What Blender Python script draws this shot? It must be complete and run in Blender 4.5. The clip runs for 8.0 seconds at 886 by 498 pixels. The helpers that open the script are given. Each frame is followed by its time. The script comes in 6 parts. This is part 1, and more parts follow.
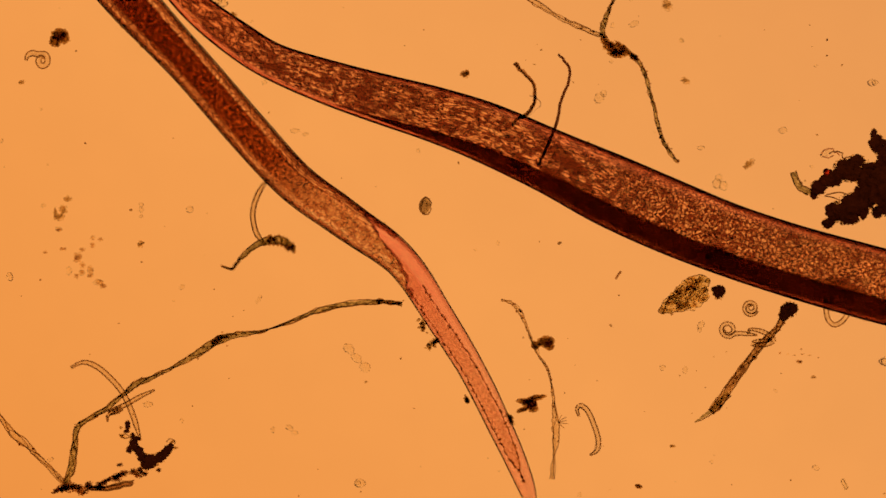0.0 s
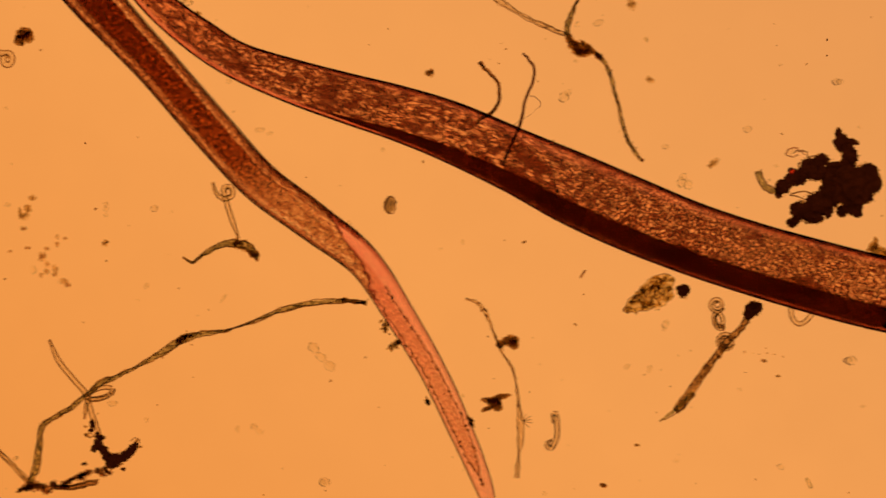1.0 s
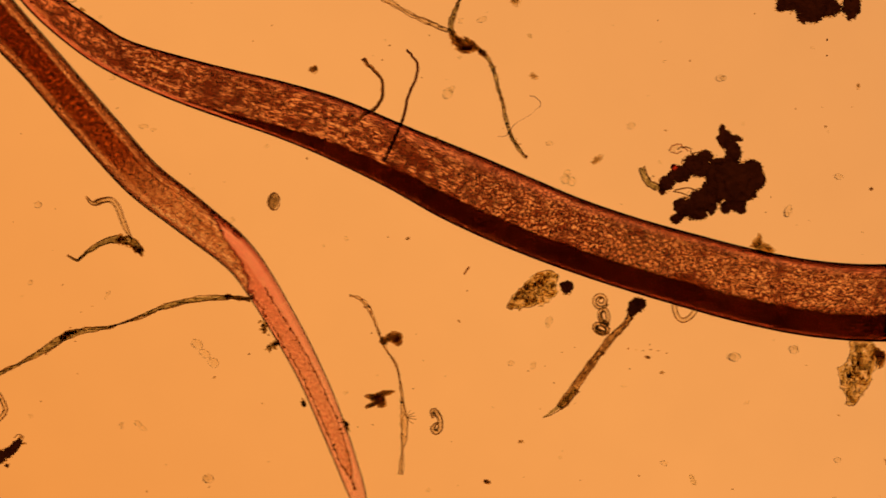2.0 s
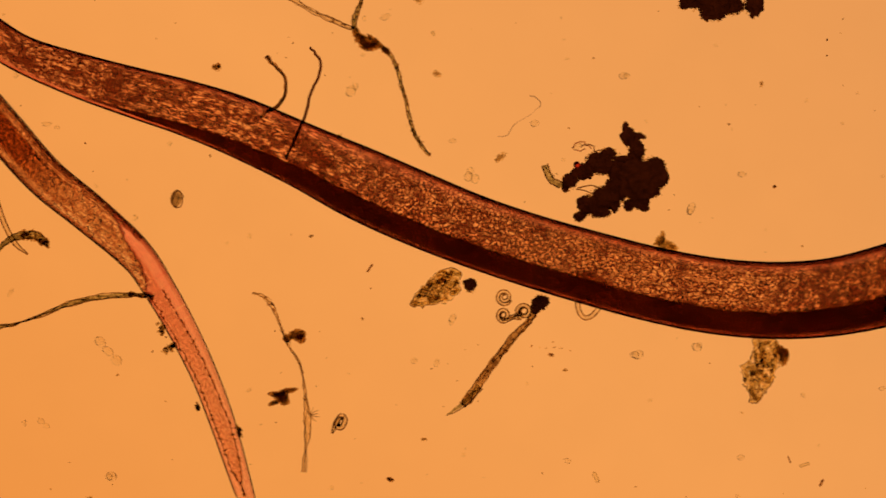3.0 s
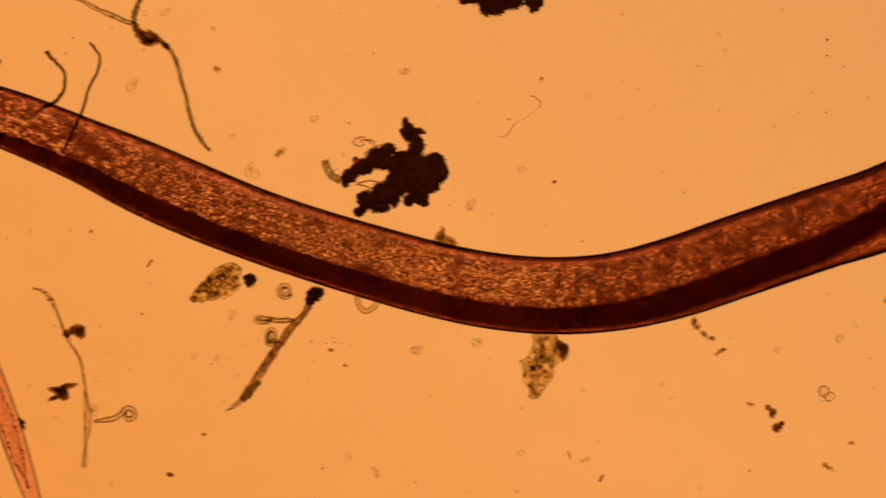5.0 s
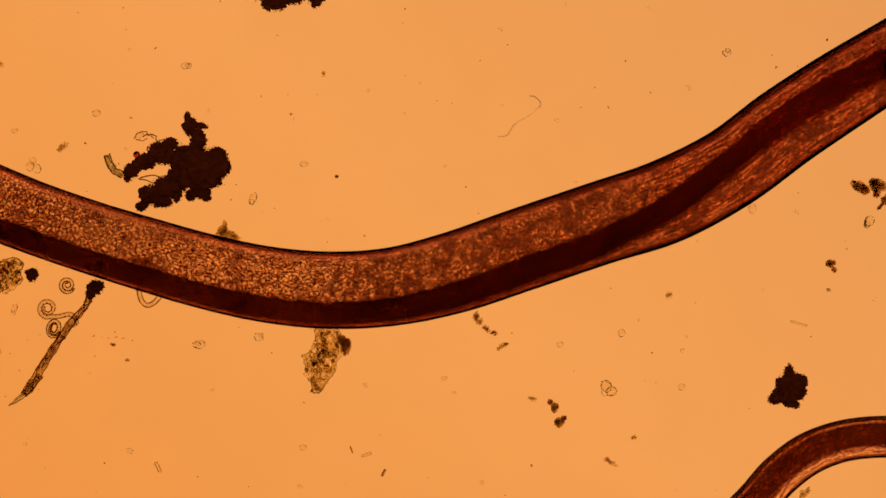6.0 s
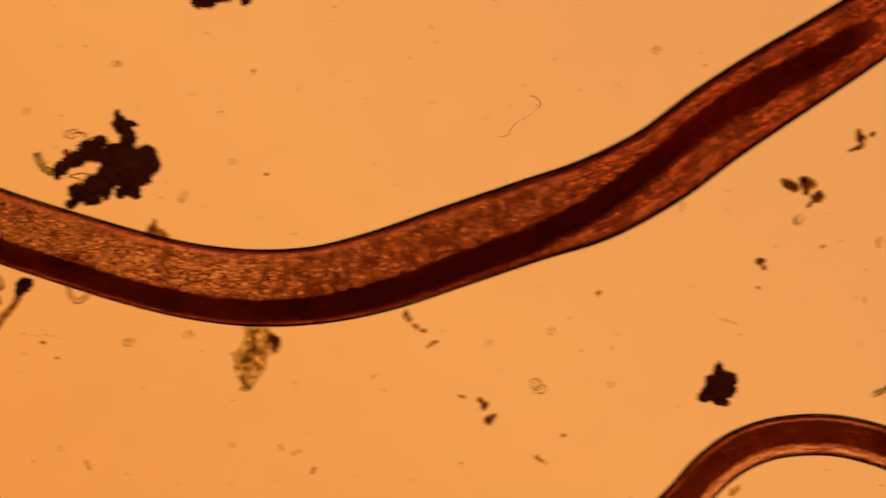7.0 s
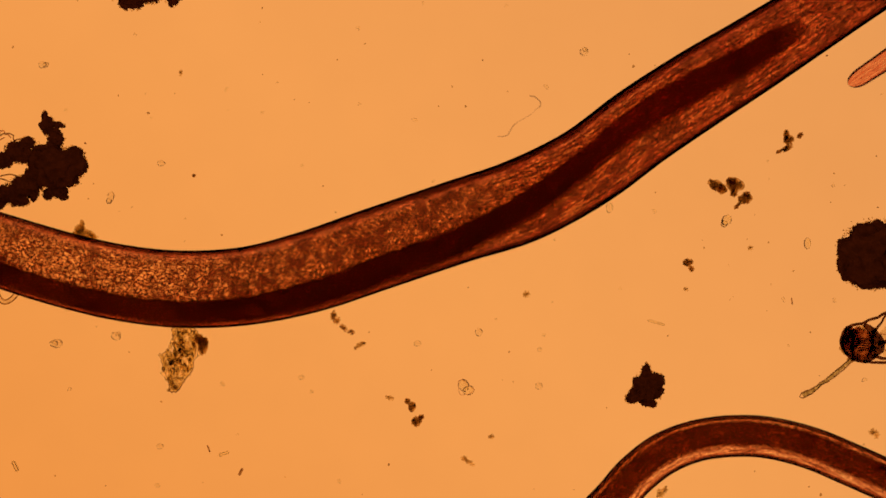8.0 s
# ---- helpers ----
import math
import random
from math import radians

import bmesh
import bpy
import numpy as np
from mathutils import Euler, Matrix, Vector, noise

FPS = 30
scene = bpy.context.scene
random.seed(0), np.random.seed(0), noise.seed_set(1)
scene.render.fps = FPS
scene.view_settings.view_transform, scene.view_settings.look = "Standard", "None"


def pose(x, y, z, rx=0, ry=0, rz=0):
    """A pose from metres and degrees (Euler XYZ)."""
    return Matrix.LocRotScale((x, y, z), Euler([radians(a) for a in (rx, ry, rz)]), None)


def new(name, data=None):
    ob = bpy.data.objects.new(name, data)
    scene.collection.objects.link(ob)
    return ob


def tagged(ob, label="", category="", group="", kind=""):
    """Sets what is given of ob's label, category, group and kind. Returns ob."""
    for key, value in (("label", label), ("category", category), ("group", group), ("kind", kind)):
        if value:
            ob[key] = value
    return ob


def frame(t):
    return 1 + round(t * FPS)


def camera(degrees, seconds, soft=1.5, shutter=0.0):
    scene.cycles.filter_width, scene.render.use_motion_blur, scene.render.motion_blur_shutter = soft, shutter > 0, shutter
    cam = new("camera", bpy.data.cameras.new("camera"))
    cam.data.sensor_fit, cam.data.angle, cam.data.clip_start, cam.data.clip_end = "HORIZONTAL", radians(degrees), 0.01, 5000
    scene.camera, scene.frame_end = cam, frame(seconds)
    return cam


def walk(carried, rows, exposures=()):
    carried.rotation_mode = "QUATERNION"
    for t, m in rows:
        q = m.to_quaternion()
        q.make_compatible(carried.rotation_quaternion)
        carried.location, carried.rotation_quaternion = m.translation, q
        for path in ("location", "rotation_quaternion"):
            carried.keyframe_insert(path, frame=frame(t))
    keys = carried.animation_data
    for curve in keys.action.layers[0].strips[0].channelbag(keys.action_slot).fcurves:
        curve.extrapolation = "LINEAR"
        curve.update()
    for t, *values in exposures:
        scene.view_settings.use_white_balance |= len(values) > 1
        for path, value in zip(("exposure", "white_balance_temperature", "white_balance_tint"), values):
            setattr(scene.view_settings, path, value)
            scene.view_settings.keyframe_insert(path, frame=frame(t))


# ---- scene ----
# A microscope slide at a thousand times life size: 1 mm of the specimen is 1 m here.

# ---------------------------------------------------------------- camera and its way
# stage travel: seconds, metres along x, metres along y
TRAVEL = [
    (0.0, 0.0000, 0.0000), (0.1, 0.0060, 0.0000), (0.7, 0.0066, 0.0002), (0.8, 0.0160, 0.0006), (0.9, 0.0330, 0.0010),
    (1.0, 0.0626, 0.0017), (1.1, 0.0850, 0.0024), (1.2, 0.1040, 0.0031), (1.3, 0.1215, 0.0037), (1.4, 0.1355, 0.0041),
    (1.5, 0.1516, 0.0045), (1.6, 0.1770, 0.0054), (1.7, 0.2020, 0.0062), (2.8, 0.4070, 0.0112), (2.9, 0.4225, 0.0117),
    (3.0, 0.4394, 0.0122), (3.1, 0.4560, 0.0128), (3.2, 0.4745, 0.0134), (3.3, 0.5060, 0.0142), (3.4, 0.5290, 0.0148),
    (3.5, 0.5425, 0.0152), (3.6, 0.5545, 0.0155), (3.7, 0.5700, 0.0158), (3.8, 0.5905, 0.0162), (3.9, 0.6075, 0.0165),
    (4.0, 0.6230, 0.0168), (4.1, 0.6410, 0.0176), (4.2, 0.6580, 0.0184), (5.3, 0.9712, 0.0232), (5.4, 1.0290, 0.0248),
    (5.5, 1.0700, 0.0260), (5.6, 1.1130, 0.0274), (5.7, 1.1550, 0.0288), (5.8, 1.1900, 0.0300), (5.9, 1.2080, 0.0302),
    (6.0, 1.2142, 0.0302), (6.7, 1.2144, 0.0302), (6.8, 1.2158, 0.0310), (6.9, 1.2740, 0.0325), (7.0, 1.3385, 0.0340),
    (7.1, 1.3950, 0.0355), (7.2, 1.4330, 0.0365), (7.3, 1.4580, 0.0370), (7.4, 1.4660, 0.0370), (7.5, 1.4667, 0.0367),
    (7.7, 1.4667, 0.0367), (7.9, 1.4667, 0.0366), (8.0, 1.4667, 0.0318)]
EYE = 6.385
scene.cycles.transparent_max_bounces = 32
cam = camera(14.0, 8.0, soft=1.6, shutter=0.5)
walk(cam, [(t, pose(0.784 + x, -0.441 - y, EYE)) for t, x, y in TRAVEL])

# ---------------------------------------------------------------- world and lamp colour
world = bpy.data.worlds.new("dim_room")
scene.world = world
world.use_nodes = True
world.node_tree.nodes["Background"].inputs[0].default_value = (1.0, 0.36, 0.13, 1)
world.node_tree.nodes["Background"].inputs[1].default_value = 0.18
LAMP_MID, LAMP_LOW, LAMP_HIGH = (0.910, 0.349, 0.085), (0.878, 0.304, 0.060), (0.828, 0.328, 0.091)


# ---------------------------------------------------------------- materials
def material(name):
    m = bpy.data.materials.new(name)
    m.use_nodes = True
    m.node_tree.nodes.clear()
    return m, m.node_tree.nodes, m.node_tree.links


def finish(m, shader):
    out = m.node_tree.nodes.new("ShaderNodeOutputMaterial")
    m.node_tree.links.new(shader.outputs[0], out.inputs["Surface"])
    return m


def socket(links, value, target):
    if hasattr(value, "links"):
        links.new(value, target)
    else:
        target.default_value = value


def ramp(nodes, links, fac, stops):
    r = nodes.new("ShaderNodeValToRGB")
    e = r.color_ramp.elements
    while len(e) < len(stops):
        e.new(0.5)
    for k, (p, c) in enumerate(stops):
        e[k].position = p
        e[k].color = (*c, 1) if len(c) == 3 else (c[0], c[0], c[0], 1)
    links.new(fac, r.inputs[0])
    return r.outputs[0]


def mix(nodes, links, fac, a, b, how="MIX"):
    n = nodes.new("ShaderNodeMix")
    n.data_type, n.blend_type = "RGBA", how
    socket(links, fac, n.inputs[0])
    for v, k in ((a, 6), (b, 7)):
        socket(links, (*v, 1) if isinstance(v, tuple) and len(v) == 3 else v, n.inputs[k])
    return n.outputs[2]


def body_coords(nodes, links, scale=(1, 1, 1), shift=(0, 0, 0)):
    uv = nodes.new("ShaderNodeUVMap")
    mp = nodes.new("ShaderNodeMapping")
    links.new(uv.outputs[0], mp.inputs[0])
    mp.inputs["Scale"].default_value = scale
    mp.inputs["Location"].default_value = shift
    return mp.outputs[0]


def object_coords(nodes, links, scale=1.0):
    tc = nodes.new("ShaderNodeTexCoord")
    mp = nodes.new("ShaderNodeMapping")
    links.new(tc.outputs["Object"], mp.inputs[0])
    mp.inputs["Scale"].default_value = (scale, scale, scale)
    return mp.outputs[0]


def grain(nodes, links, coords, scale, detail=3.0, rough=0.6):
    n = nodes.new("ShaderNodeTexNoise")
    n.inputs["Scale"].default_value, n.inputs["Detail"].default_value = scale, detail
    n.inputs["Roughness"].default_value = rough
    links.new(coords, n.inputs["Vector"])
    return n.outputs["Fac"]


def along(nodes, links):
    uv = nodes.new("ShaderNodeUVMap")
    sep = nodes.new("ShaderNodeSeparateXYZ")
    links.new(uv.outputs[0], sep.inputs[0])
    return sep.outputs[0]


def scaled(nodes, links, value, factor):
    n = nodes.new("ShaderNodeMath")
    n.operation = "MULTIPLY"
    links.new(value, n.inputs[0])
    n.inputs[1].default_value = factor
    return n.outputs[0]


def clear(name, colour, ior, cloud=0.94, size=60):
    """Clear refracting matter: glass, cuticle, water drops."""
    m, n, l = material(name)
    s = n.new("ShaderNodeBsdfRefraction")
    s.inputs["IOR"].default_value = ior
    s.inputs["Roughness"].default_value = 0.0
    c = ramp(n, l, grain(n, l, object_coords(n, l), size, 2), [(0.35, tuple(v * cloud for v in colour)), (0.65, colour)])
    l.new(c, s.inputs["Color"])
    return finish(m, s)


def stained(name, build, one_sided=False):
    """Thin tissue that lets tinted light through; a one-sided sheet keeps its pattern on the back of the body."""
    m, n, l = material(name)
    s = n.new("ShaderNodeBsdfTransparent")
    colour = build(n, l)
    if one_sided:
        belly = ramp(n, l, across(n, l), [(0.498, (0.0,)), (0.502, (1.0,))])
        colour = mix(n, l, belly, mix(n, l, 0.85, colour, colour, "MULTIPLY"), (0.98, 0.97, 0.97))
    l.new(colour, s.inputs["Color"])
    return finish(m, s)


def two_scale(dark, light, fine=160, coarse=20, blotch=0.75):
    def build(n, l):
        co = object_coords(n, l)
        a = ramp(n, l, grain(n, l, co, fine, 3), [(0.35, dark), (0.62, light)])
        b = ramp(n, l, grain(n, l, co, coarse, 2), [(0.3, (blotch,)), (0.6, (1.0,))])
        return mix(n, l, 1.0, a, b, "MULTIPLY")
    return build


def across(nodes, links):
    uv = nodes.new("ShaderNodeUVMap")
    sep = nodes.new("ShaderNodeSeparateXYZ")
    links.new(uv.outputs[0], sep.inputs[0])
    return sep.outputs[1]


def crossways(nodes, links):
    """Place across a body seen from above: 0 at one flank, 1 at the other."""
    turn = nodes.new("ShaderNodeMath")
    turn.operation = "COSINE"
    links.new(scaled(nodes, links, across(nodes, links), 2 * math.pi), turn.inputs[0])
    half = nodes.new("ShaderNodeMath")
    half.operation = "MULTIPLY_ADD"
    links.new(turn.outputs[0], half.inputs[0])
    half.inputs[1].default_value, half.inputs[2].default_value = 0.5, 0.5
    return half.outputs[0]


def wavy(nodes, links, coords, scale, amount):
    """Coordinates pushed about by a noise, so that cells lose their straight sides."""
    n = nodes.new("ShaderNodeTexNoise")
    n.inputs["Scale"].default_value, n.inputs["Detail"].default_value = scale, 2.0
    links.new(coords, n.inputs["Vector"])
    push = nodes.new("ShaderNodeVectorMath")
    push.operation = "MULTIPLY_ADD"
    links.new(n.outputs["Color"], push.inputs[0])
    push.inputs[1].default_value = (amount, amount, 0)
    links.new(coords, push.inputs[2])
    return push.outputs[0]


def added(nodes, links, value, other, factor):
    n = nodes.new("ShaderNodeMath")
    n.operation = "MULTIPLY_ADD"
    links.new(other, n.inputs[0])
    n.inputs[1].default_value = factor
    links.new(value, n.inputs[2])
    return n.outputs[0]


def cell_net(n, l, coords, scale, stops, uneven=0.0):
    """Cells with dark joints of uneven width and a shade of their own each."""
    v = n.new("ShaderNodeTexVoronoi")
    v.voronoi_dimensions, v.feature = "2D", "DISTANCE_TO_EDGE"
    v.inputs["Scale"].default_value = scale
    l.new(coords, v.inputs["Vector"])
    d = v.outputs["Distance"]
    if uneven:
        d = added(n, l, d, grain(n, l, coords, scale * 0.5, 2), -uneven)
    shade = n.new("ShaderNodeTexVoronoi")
    shade.voronoi_dimensions = "2D"
    shade.inputs["Scale"].default_value = scale
    l.new(coords, shade.inputs["Vector"])
    sep = n.new("ShaderNodeSeparateXYZ")
    l.new(shade.outputs["Color"], sep.inputs[0])
    own = ramp(n, l, sep.outputs[0], [(0.0, (0.76, 0.64, 0.57)), (0.35, (0.96, 0.92, 0.89)), (1.0, (1, 1, 1))])
    return mix(n, l, 1.0, ramp(n, l, d, stops), own, "MULTIPLY")


def tissue_gravid(n, l):
    co = body_coords(n, l, (1, 0.40, 1))
    # borders of the zones along the body are ragged
    u = added(n, l, scaled(n, l, along(n, l), 1 / 3.6), grain(n, l, co, 11, 3), 0.05)
    c = crossways(n, l)
    curls = cell_net(n, l, wavy(n, l, co, 40, 0.03), 46, [(0.0, (0.36, 0.21, 0.16)), (0.04, (0.62, 0.42, 0.35)), (0.10, (1.0, 0.93, 0.88))], 0.05)
    crumbs = ramp(n, l, grain(n, l, co, 120, 4, 0.72), [(0.39, (0.40, 0.23, 0.17)), (0.48, (1.0, 0.97, 0.94))])
    fore = mix(n, l, 0.85, curls, crumbs, "MULTIPLY")
    clots = ramp(n, l, grain(n, l, wavy(n, l, co, 90, 0.014), 98, 5, 0.78), [(0.475, (0.26, 0.12, 0.08)), (0.505, (0.56, 0.34, 0.25)), (0.545, (1.0, 0.97, 0.93)), (0.59, (1.0, 1.0, 1.0))])
    lens = cell_net(n, l, wavy(n, l, body_coords(n, l, (0.27, 0.42, 1)), 80, 0.024), 150, [(0.0, (0.30, 0.16, 0.11)), (0.04, (0.54, 0.34, 0.27)), (0.10, (0.98, 0.86, 0.80)), (0.18, (1.0, 1.0, 0.97))], 0.17)
    eggs = cell_net(n, l, wavy(n, l, body_coords(n, l, (0.66, 0.44, 1)), 150, 0.016), 158, [(0.0, (0.28, 0.12, 0.07)), (0.04, (0.56, 0.32, 0.21)), (0.09, (0.97, 0.84, 0.70)), (0.17, (1.0, 1.0, 0.98))], 0.19)
    eggs = mix(n, l, 0.9, eggs, ramp(n, l, grain(n, l, co, 105, 5, 0.78), [(0.39, (0.36, 0.17, 0.10)), (0.46, (1.0, 0.98, 0.94))]), "MULTIPLY")
    large = cell_net(n, l, wavy(n, l, co, 130, 0.016), 128, [(0.0, (0.22, 0.09, 0.05)), (0.04, (0.48, 0.26, 0.16)), (0.10, (0.95, 0.82, 0.68)), (0.18, (1.0, 1.0, 1.0))], 0.25)
    eggs = mix(n, l, ramp(n, l, u, [(0.38, (0.0,)), (0.45, (1.0,))]), large, eggs)
    bars = ramp(n, l, grain(n, l, wavy(n, l, body_coords(n, l, (1, 0.34, 1)), 70, 0.015), 220, 5, 0.84), [(0.45, (0.38, 0.20, 0.12)), (0.53, (0.62, 0.38, 0.25)), (0.61, (1.0, 0.95, 0.84))])
    lines = ramp(n, l, grain(n, l, body_coords(n, l, (0.10, 0.45, 1)), 190, 5, 0.80), [(0.44, (0.42, 0.14, 0.08)), (0.50, (0.76, 0.33, 0.19)), (0.56, (1.0, 0.90, 0.74))])
    glints = ramp(n, l, grain(n, l, body_coords(n, l, (0.6, 0.45, 1)), 270, 5, 0.84), [(0.46, (0.44, 0.23, 0.15)), (0.53, (1.0, 0.97, 0.92))])
    lines = mix(n, l, 0.9, lines, glints, "MULTIPLY")
    base = mix(n, l, ramp(n, l, u, [(0.14, (0.0,)), (0.20, (1.0,))]), fore, eggs)
    base = mix(n, l, ramp(n, l, u, [(0.115, (0.0,)), (0.145, (1.0,)), (0.19, (1.0,)), (0.22, (0.0,))]), base, clots)
    base = mix(n, l, ramp(n, l, u, [(0.18, (0.0,)), (0.22, (1.0,)), (0.29, (1.0,)), (0.35, (0.0,))]), base, lens)
    base = mix(n, l, ramp(n, l, u, [(0.53, (0.0,)), (0.60, (1.0,)), (0.66, (1.0,)), (0.70, (0.0,))]), base, bars)
    base = mix(n, l, ramp(n, l, u, [(0.66, (0.0,)), (0.71, (1.0,))]), base, lines)
    # dark mottles: thick in the forepart and behind the bend, thin between
    mottle = ramp(n, l, grain(n, l, wavy(n, l, co, 30, 0.03), 40, 5, 0.7), [(0.42, (0.36, 0.21, 0.15)), (0.54, (1, 1, 1))])
    much = ramp(n, l, u, [(0.05, (0.35,)), (0.12, (0.9,)), (0.29, (0.95,)), (0.37, (0.45,)), (0.42, (0.30,)), (0.50, (0.40,)), (0.56, (0.9,)), (0.69, (0.6,)), (0.76, (0.45,))])
    base = mix(n, l, much, base, mottle, "MULTIPLY")
    patch = ramp(n, l, grain(n, l, body_coords(n, l, (1, 0.42, 1), (0.37, 0.2, 0)), 13, 4, 0.65), [(0.37, (0.46, 0.30, 0.22)), (0.47, (1, 1, 1))])
    base = mix(n, l, 0.9, base, patch, "MULTIPLY")
    zone = ramp(n, l, u, [
        (0.02, (1.0, 0.78, 0.77)), (0.12, (1.0, 0.84, 0.78)), (0.20, (1.0, 0.86, 0.77)), (0.30, (1.0, 0.87, 0.79)),
        (0.37, (1.0, 0.92, 0.83)), (0.52, (1.0, 0.91, 0.82)), (0.58, (0.95, 0.86, 0.74)), (0.68, (0.96, 0.84, 0.72)),
        (0.80, (0.98, 0.80, 0.71)), (0.92, (0.92, 0.66, 0.60))])
    base = mix(n, l, 1.0, base, zone, "MULTIPLY")
    # a strip of clear pink flesh along each flank; outside it the body wall, its dark edge-on shade painted in
    rag = added(n, l, c, grain(n, l, body_coords(n, l, (0.4, 0.42, 1)), 90, 4, 0.7), 0.16)
    flesh = ramp(n, l, grain(n, l, body_coords(n, l, (0.13, 0.45, 1)), 130, 5, 0.75), [(0.41, (0.62, 0.30, 0.26)), (0.49, (0.96, 0.63, 0.63)), (0.60, (1.0, 0.80, 0.82))])
    neck = ramp(n, l, u, [(0.05, (0.15,)), (0.17, (0.05,)), (0.22, (0.0,))])
    back = ramp(n, l, u, [(0.24, (0.0,)), (0.29, (0.07,)), (0.36, (0.05,)), (0.42, (0.0,))])
    rag = added(n, l, added(n, l, rag, neck, -1.0), back, 1.0)
    strip = ramp(n, l, rag, [(0.09, (0.9,)), (0.17, (0.0,)), (0.92, (0.0,)), (1.0, (0.45,))])
    floor = ramp(n, l, grain(n, l, wavy(n, l, co, 150, 0.01), 190, 4, 0.75), [(0.36, (0.27, 0.11, 0.07)), (0.52, (0.38, 0.165, 0.11)), (0.66, (0.54, 0.27, 0.19))])
    base = mix(n, l, 1.0, mix(n, l, strip, base, flesh), floor, "LIGHTEN")
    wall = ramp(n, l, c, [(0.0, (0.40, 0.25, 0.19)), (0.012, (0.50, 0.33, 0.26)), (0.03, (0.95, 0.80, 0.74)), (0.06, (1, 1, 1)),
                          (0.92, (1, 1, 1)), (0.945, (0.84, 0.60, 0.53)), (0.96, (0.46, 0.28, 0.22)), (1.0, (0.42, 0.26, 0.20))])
    # a broader, darker band of painted rim shade for the aft body
    broad_rim_shade = ramp(n, l, c, [(0.0, (0.30, 0.17, 0.12)), (0.042, (0.33, 0.19, 0.13)), (0.06, (0.82, 0.58, 0.50)), (0.09, (1, 1, 1)),
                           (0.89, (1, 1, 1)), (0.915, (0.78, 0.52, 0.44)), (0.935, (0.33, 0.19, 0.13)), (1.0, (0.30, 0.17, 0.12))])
    wall = mix(n, l, ramp(n, l, u, [(0.56, (0.0,)), (0.68, (1.0,))]), wall, broad_rim_shade)
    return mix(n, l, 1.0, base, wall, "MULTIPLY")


def tissue_slim(n, l):
    u = scaled(n, l, along(n, l), 1 / 1.4)
    c = crossways(n, l)
    co = body_coords(n, l, (1, 0.25, 1))
    rows = cell_net(n, l, wavy(n, l, body_coords(n, l, (0.75, 0.26, 1)), 110, 0.016), 120, [(0.0, (0.48, 0.30, 0.20)), (0.05, (0.80, 0.62, 0.50)), (0.13, (1.0, 0.97, 0.92))], 0.11)
    hairs = ramp(n, l, grain(n, l, body_coords(n, l, (0.16, 0.3, 1)), 120, 4, 0.72), [(0.38, (0.66, 0.48, 0.38)), (0.50, (1.0, 0.97, 0.93))])
    dust = ramp(n, l, grain(n, l, co, 150, 4, 0.72), [(0.38, (0.50, 0.32, 0.24)), (0.55, (1.0, 0.95, 0.90))])
    middle = ramp(n, l, c, [(0.14, (0.15,)), (0.24, (1.0,)), (0.76, (1.0,)), (0.86, (0.15,))])
    small = mix(n, l, middle, mix(n, l, 0.8, mix(n, l, 0.5, rows, dust, "MULTIPLY"), hairs, "MULTIPLY"), dust)
    large = ramp(n, l, grain(n, l, wavy(n, l, co, 70, 0.01), 75, 4, 0.7), [(0.40, (0.80, 0.60, 0.50)), (0.48, (0.97, 0.86, 0.79)), (0.58, (1.0, 0.97, 0.93))])
    comb = cell_net(n, l, wavy(n, l, body_coords(n, l, (1, 0.24, 1)), 90, 0.010), 84, [(0.0, (0.52, 0.32, 0.24)), (0.03, (0.74, 0.53, 0.43)), (0.08, (1, 1, 1))], 0.05)
    large = mix(n, l, 0.45, large, comb, "MULTIPLY")
    pink = ramp(n, l, grain(n, l, body_coords(n, l, (0.35, 0.26, 1)), 120, 4, 0.65), [(0.34, (0.99, 0.69, 0.78)), (0.6, (1.0, 0.78, 0.84))])
    pale = ramp(n, l, grain(n, l, body_coords(n, l, (0.8, 0.26, 1)), 140, 4, 0.65), [(0.34, (0.98, 0.80, 0.86)), (0.6, (1.0, 0.88, 0.93))])
    pink = mix(n, l, ramp(n, l, u, [(0.60, (0.0,)), (0.74, (1.0,))]), pink, pale)
    first = ramp(n, l, added(n, l, u, grain(n, l, co, 40, 3), 0.06), [(0.41, (0.0,)), (0.47, (1.0,))])
    # the cell mass narrows to one flank; clear pink flesh takes its place
    wedge = scaled(n, l, added(n, l, added(n, l, c, u, 7.4), grain(n, l, co, 32, 2), 0.5), 0.125)
    second = ramp(n, l, wedge, [(0.604, (0.0,)), (0.609, (1.0,))])
    seam = ramp(n, l, wedge, [(0.599, (1, 1, 1)), (0.604, (0.50, 0.31, 0.26)), (0.608, (0.54, 0.33, 0.29)), (0.613, (1, 1, 1))])
    base = mix(n, l, 1.0, mix(n, l, second, mix(n, l, first, small, large), pink), seam, "MULTIPLY")
    # edge-on shade of the body wall painted at both flanks, with paler lines
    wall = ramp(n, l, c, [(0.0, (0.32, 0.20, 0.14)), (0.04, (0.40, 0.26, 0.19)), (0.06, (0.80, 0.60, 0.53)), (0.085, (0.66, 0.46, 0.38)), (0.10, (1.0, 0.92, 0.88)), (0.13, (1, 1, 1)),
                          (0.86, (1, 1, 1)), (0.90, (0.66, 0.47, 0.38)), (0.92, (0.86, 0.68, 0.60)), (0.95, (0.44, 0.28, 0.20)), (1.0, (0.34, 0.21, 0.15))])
    # the painted rim shade weakens towards the tail
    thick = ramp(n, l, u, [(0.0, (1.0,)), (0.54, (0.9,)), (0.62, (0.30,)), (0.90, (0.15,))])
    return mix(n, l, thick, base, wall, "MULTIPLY")


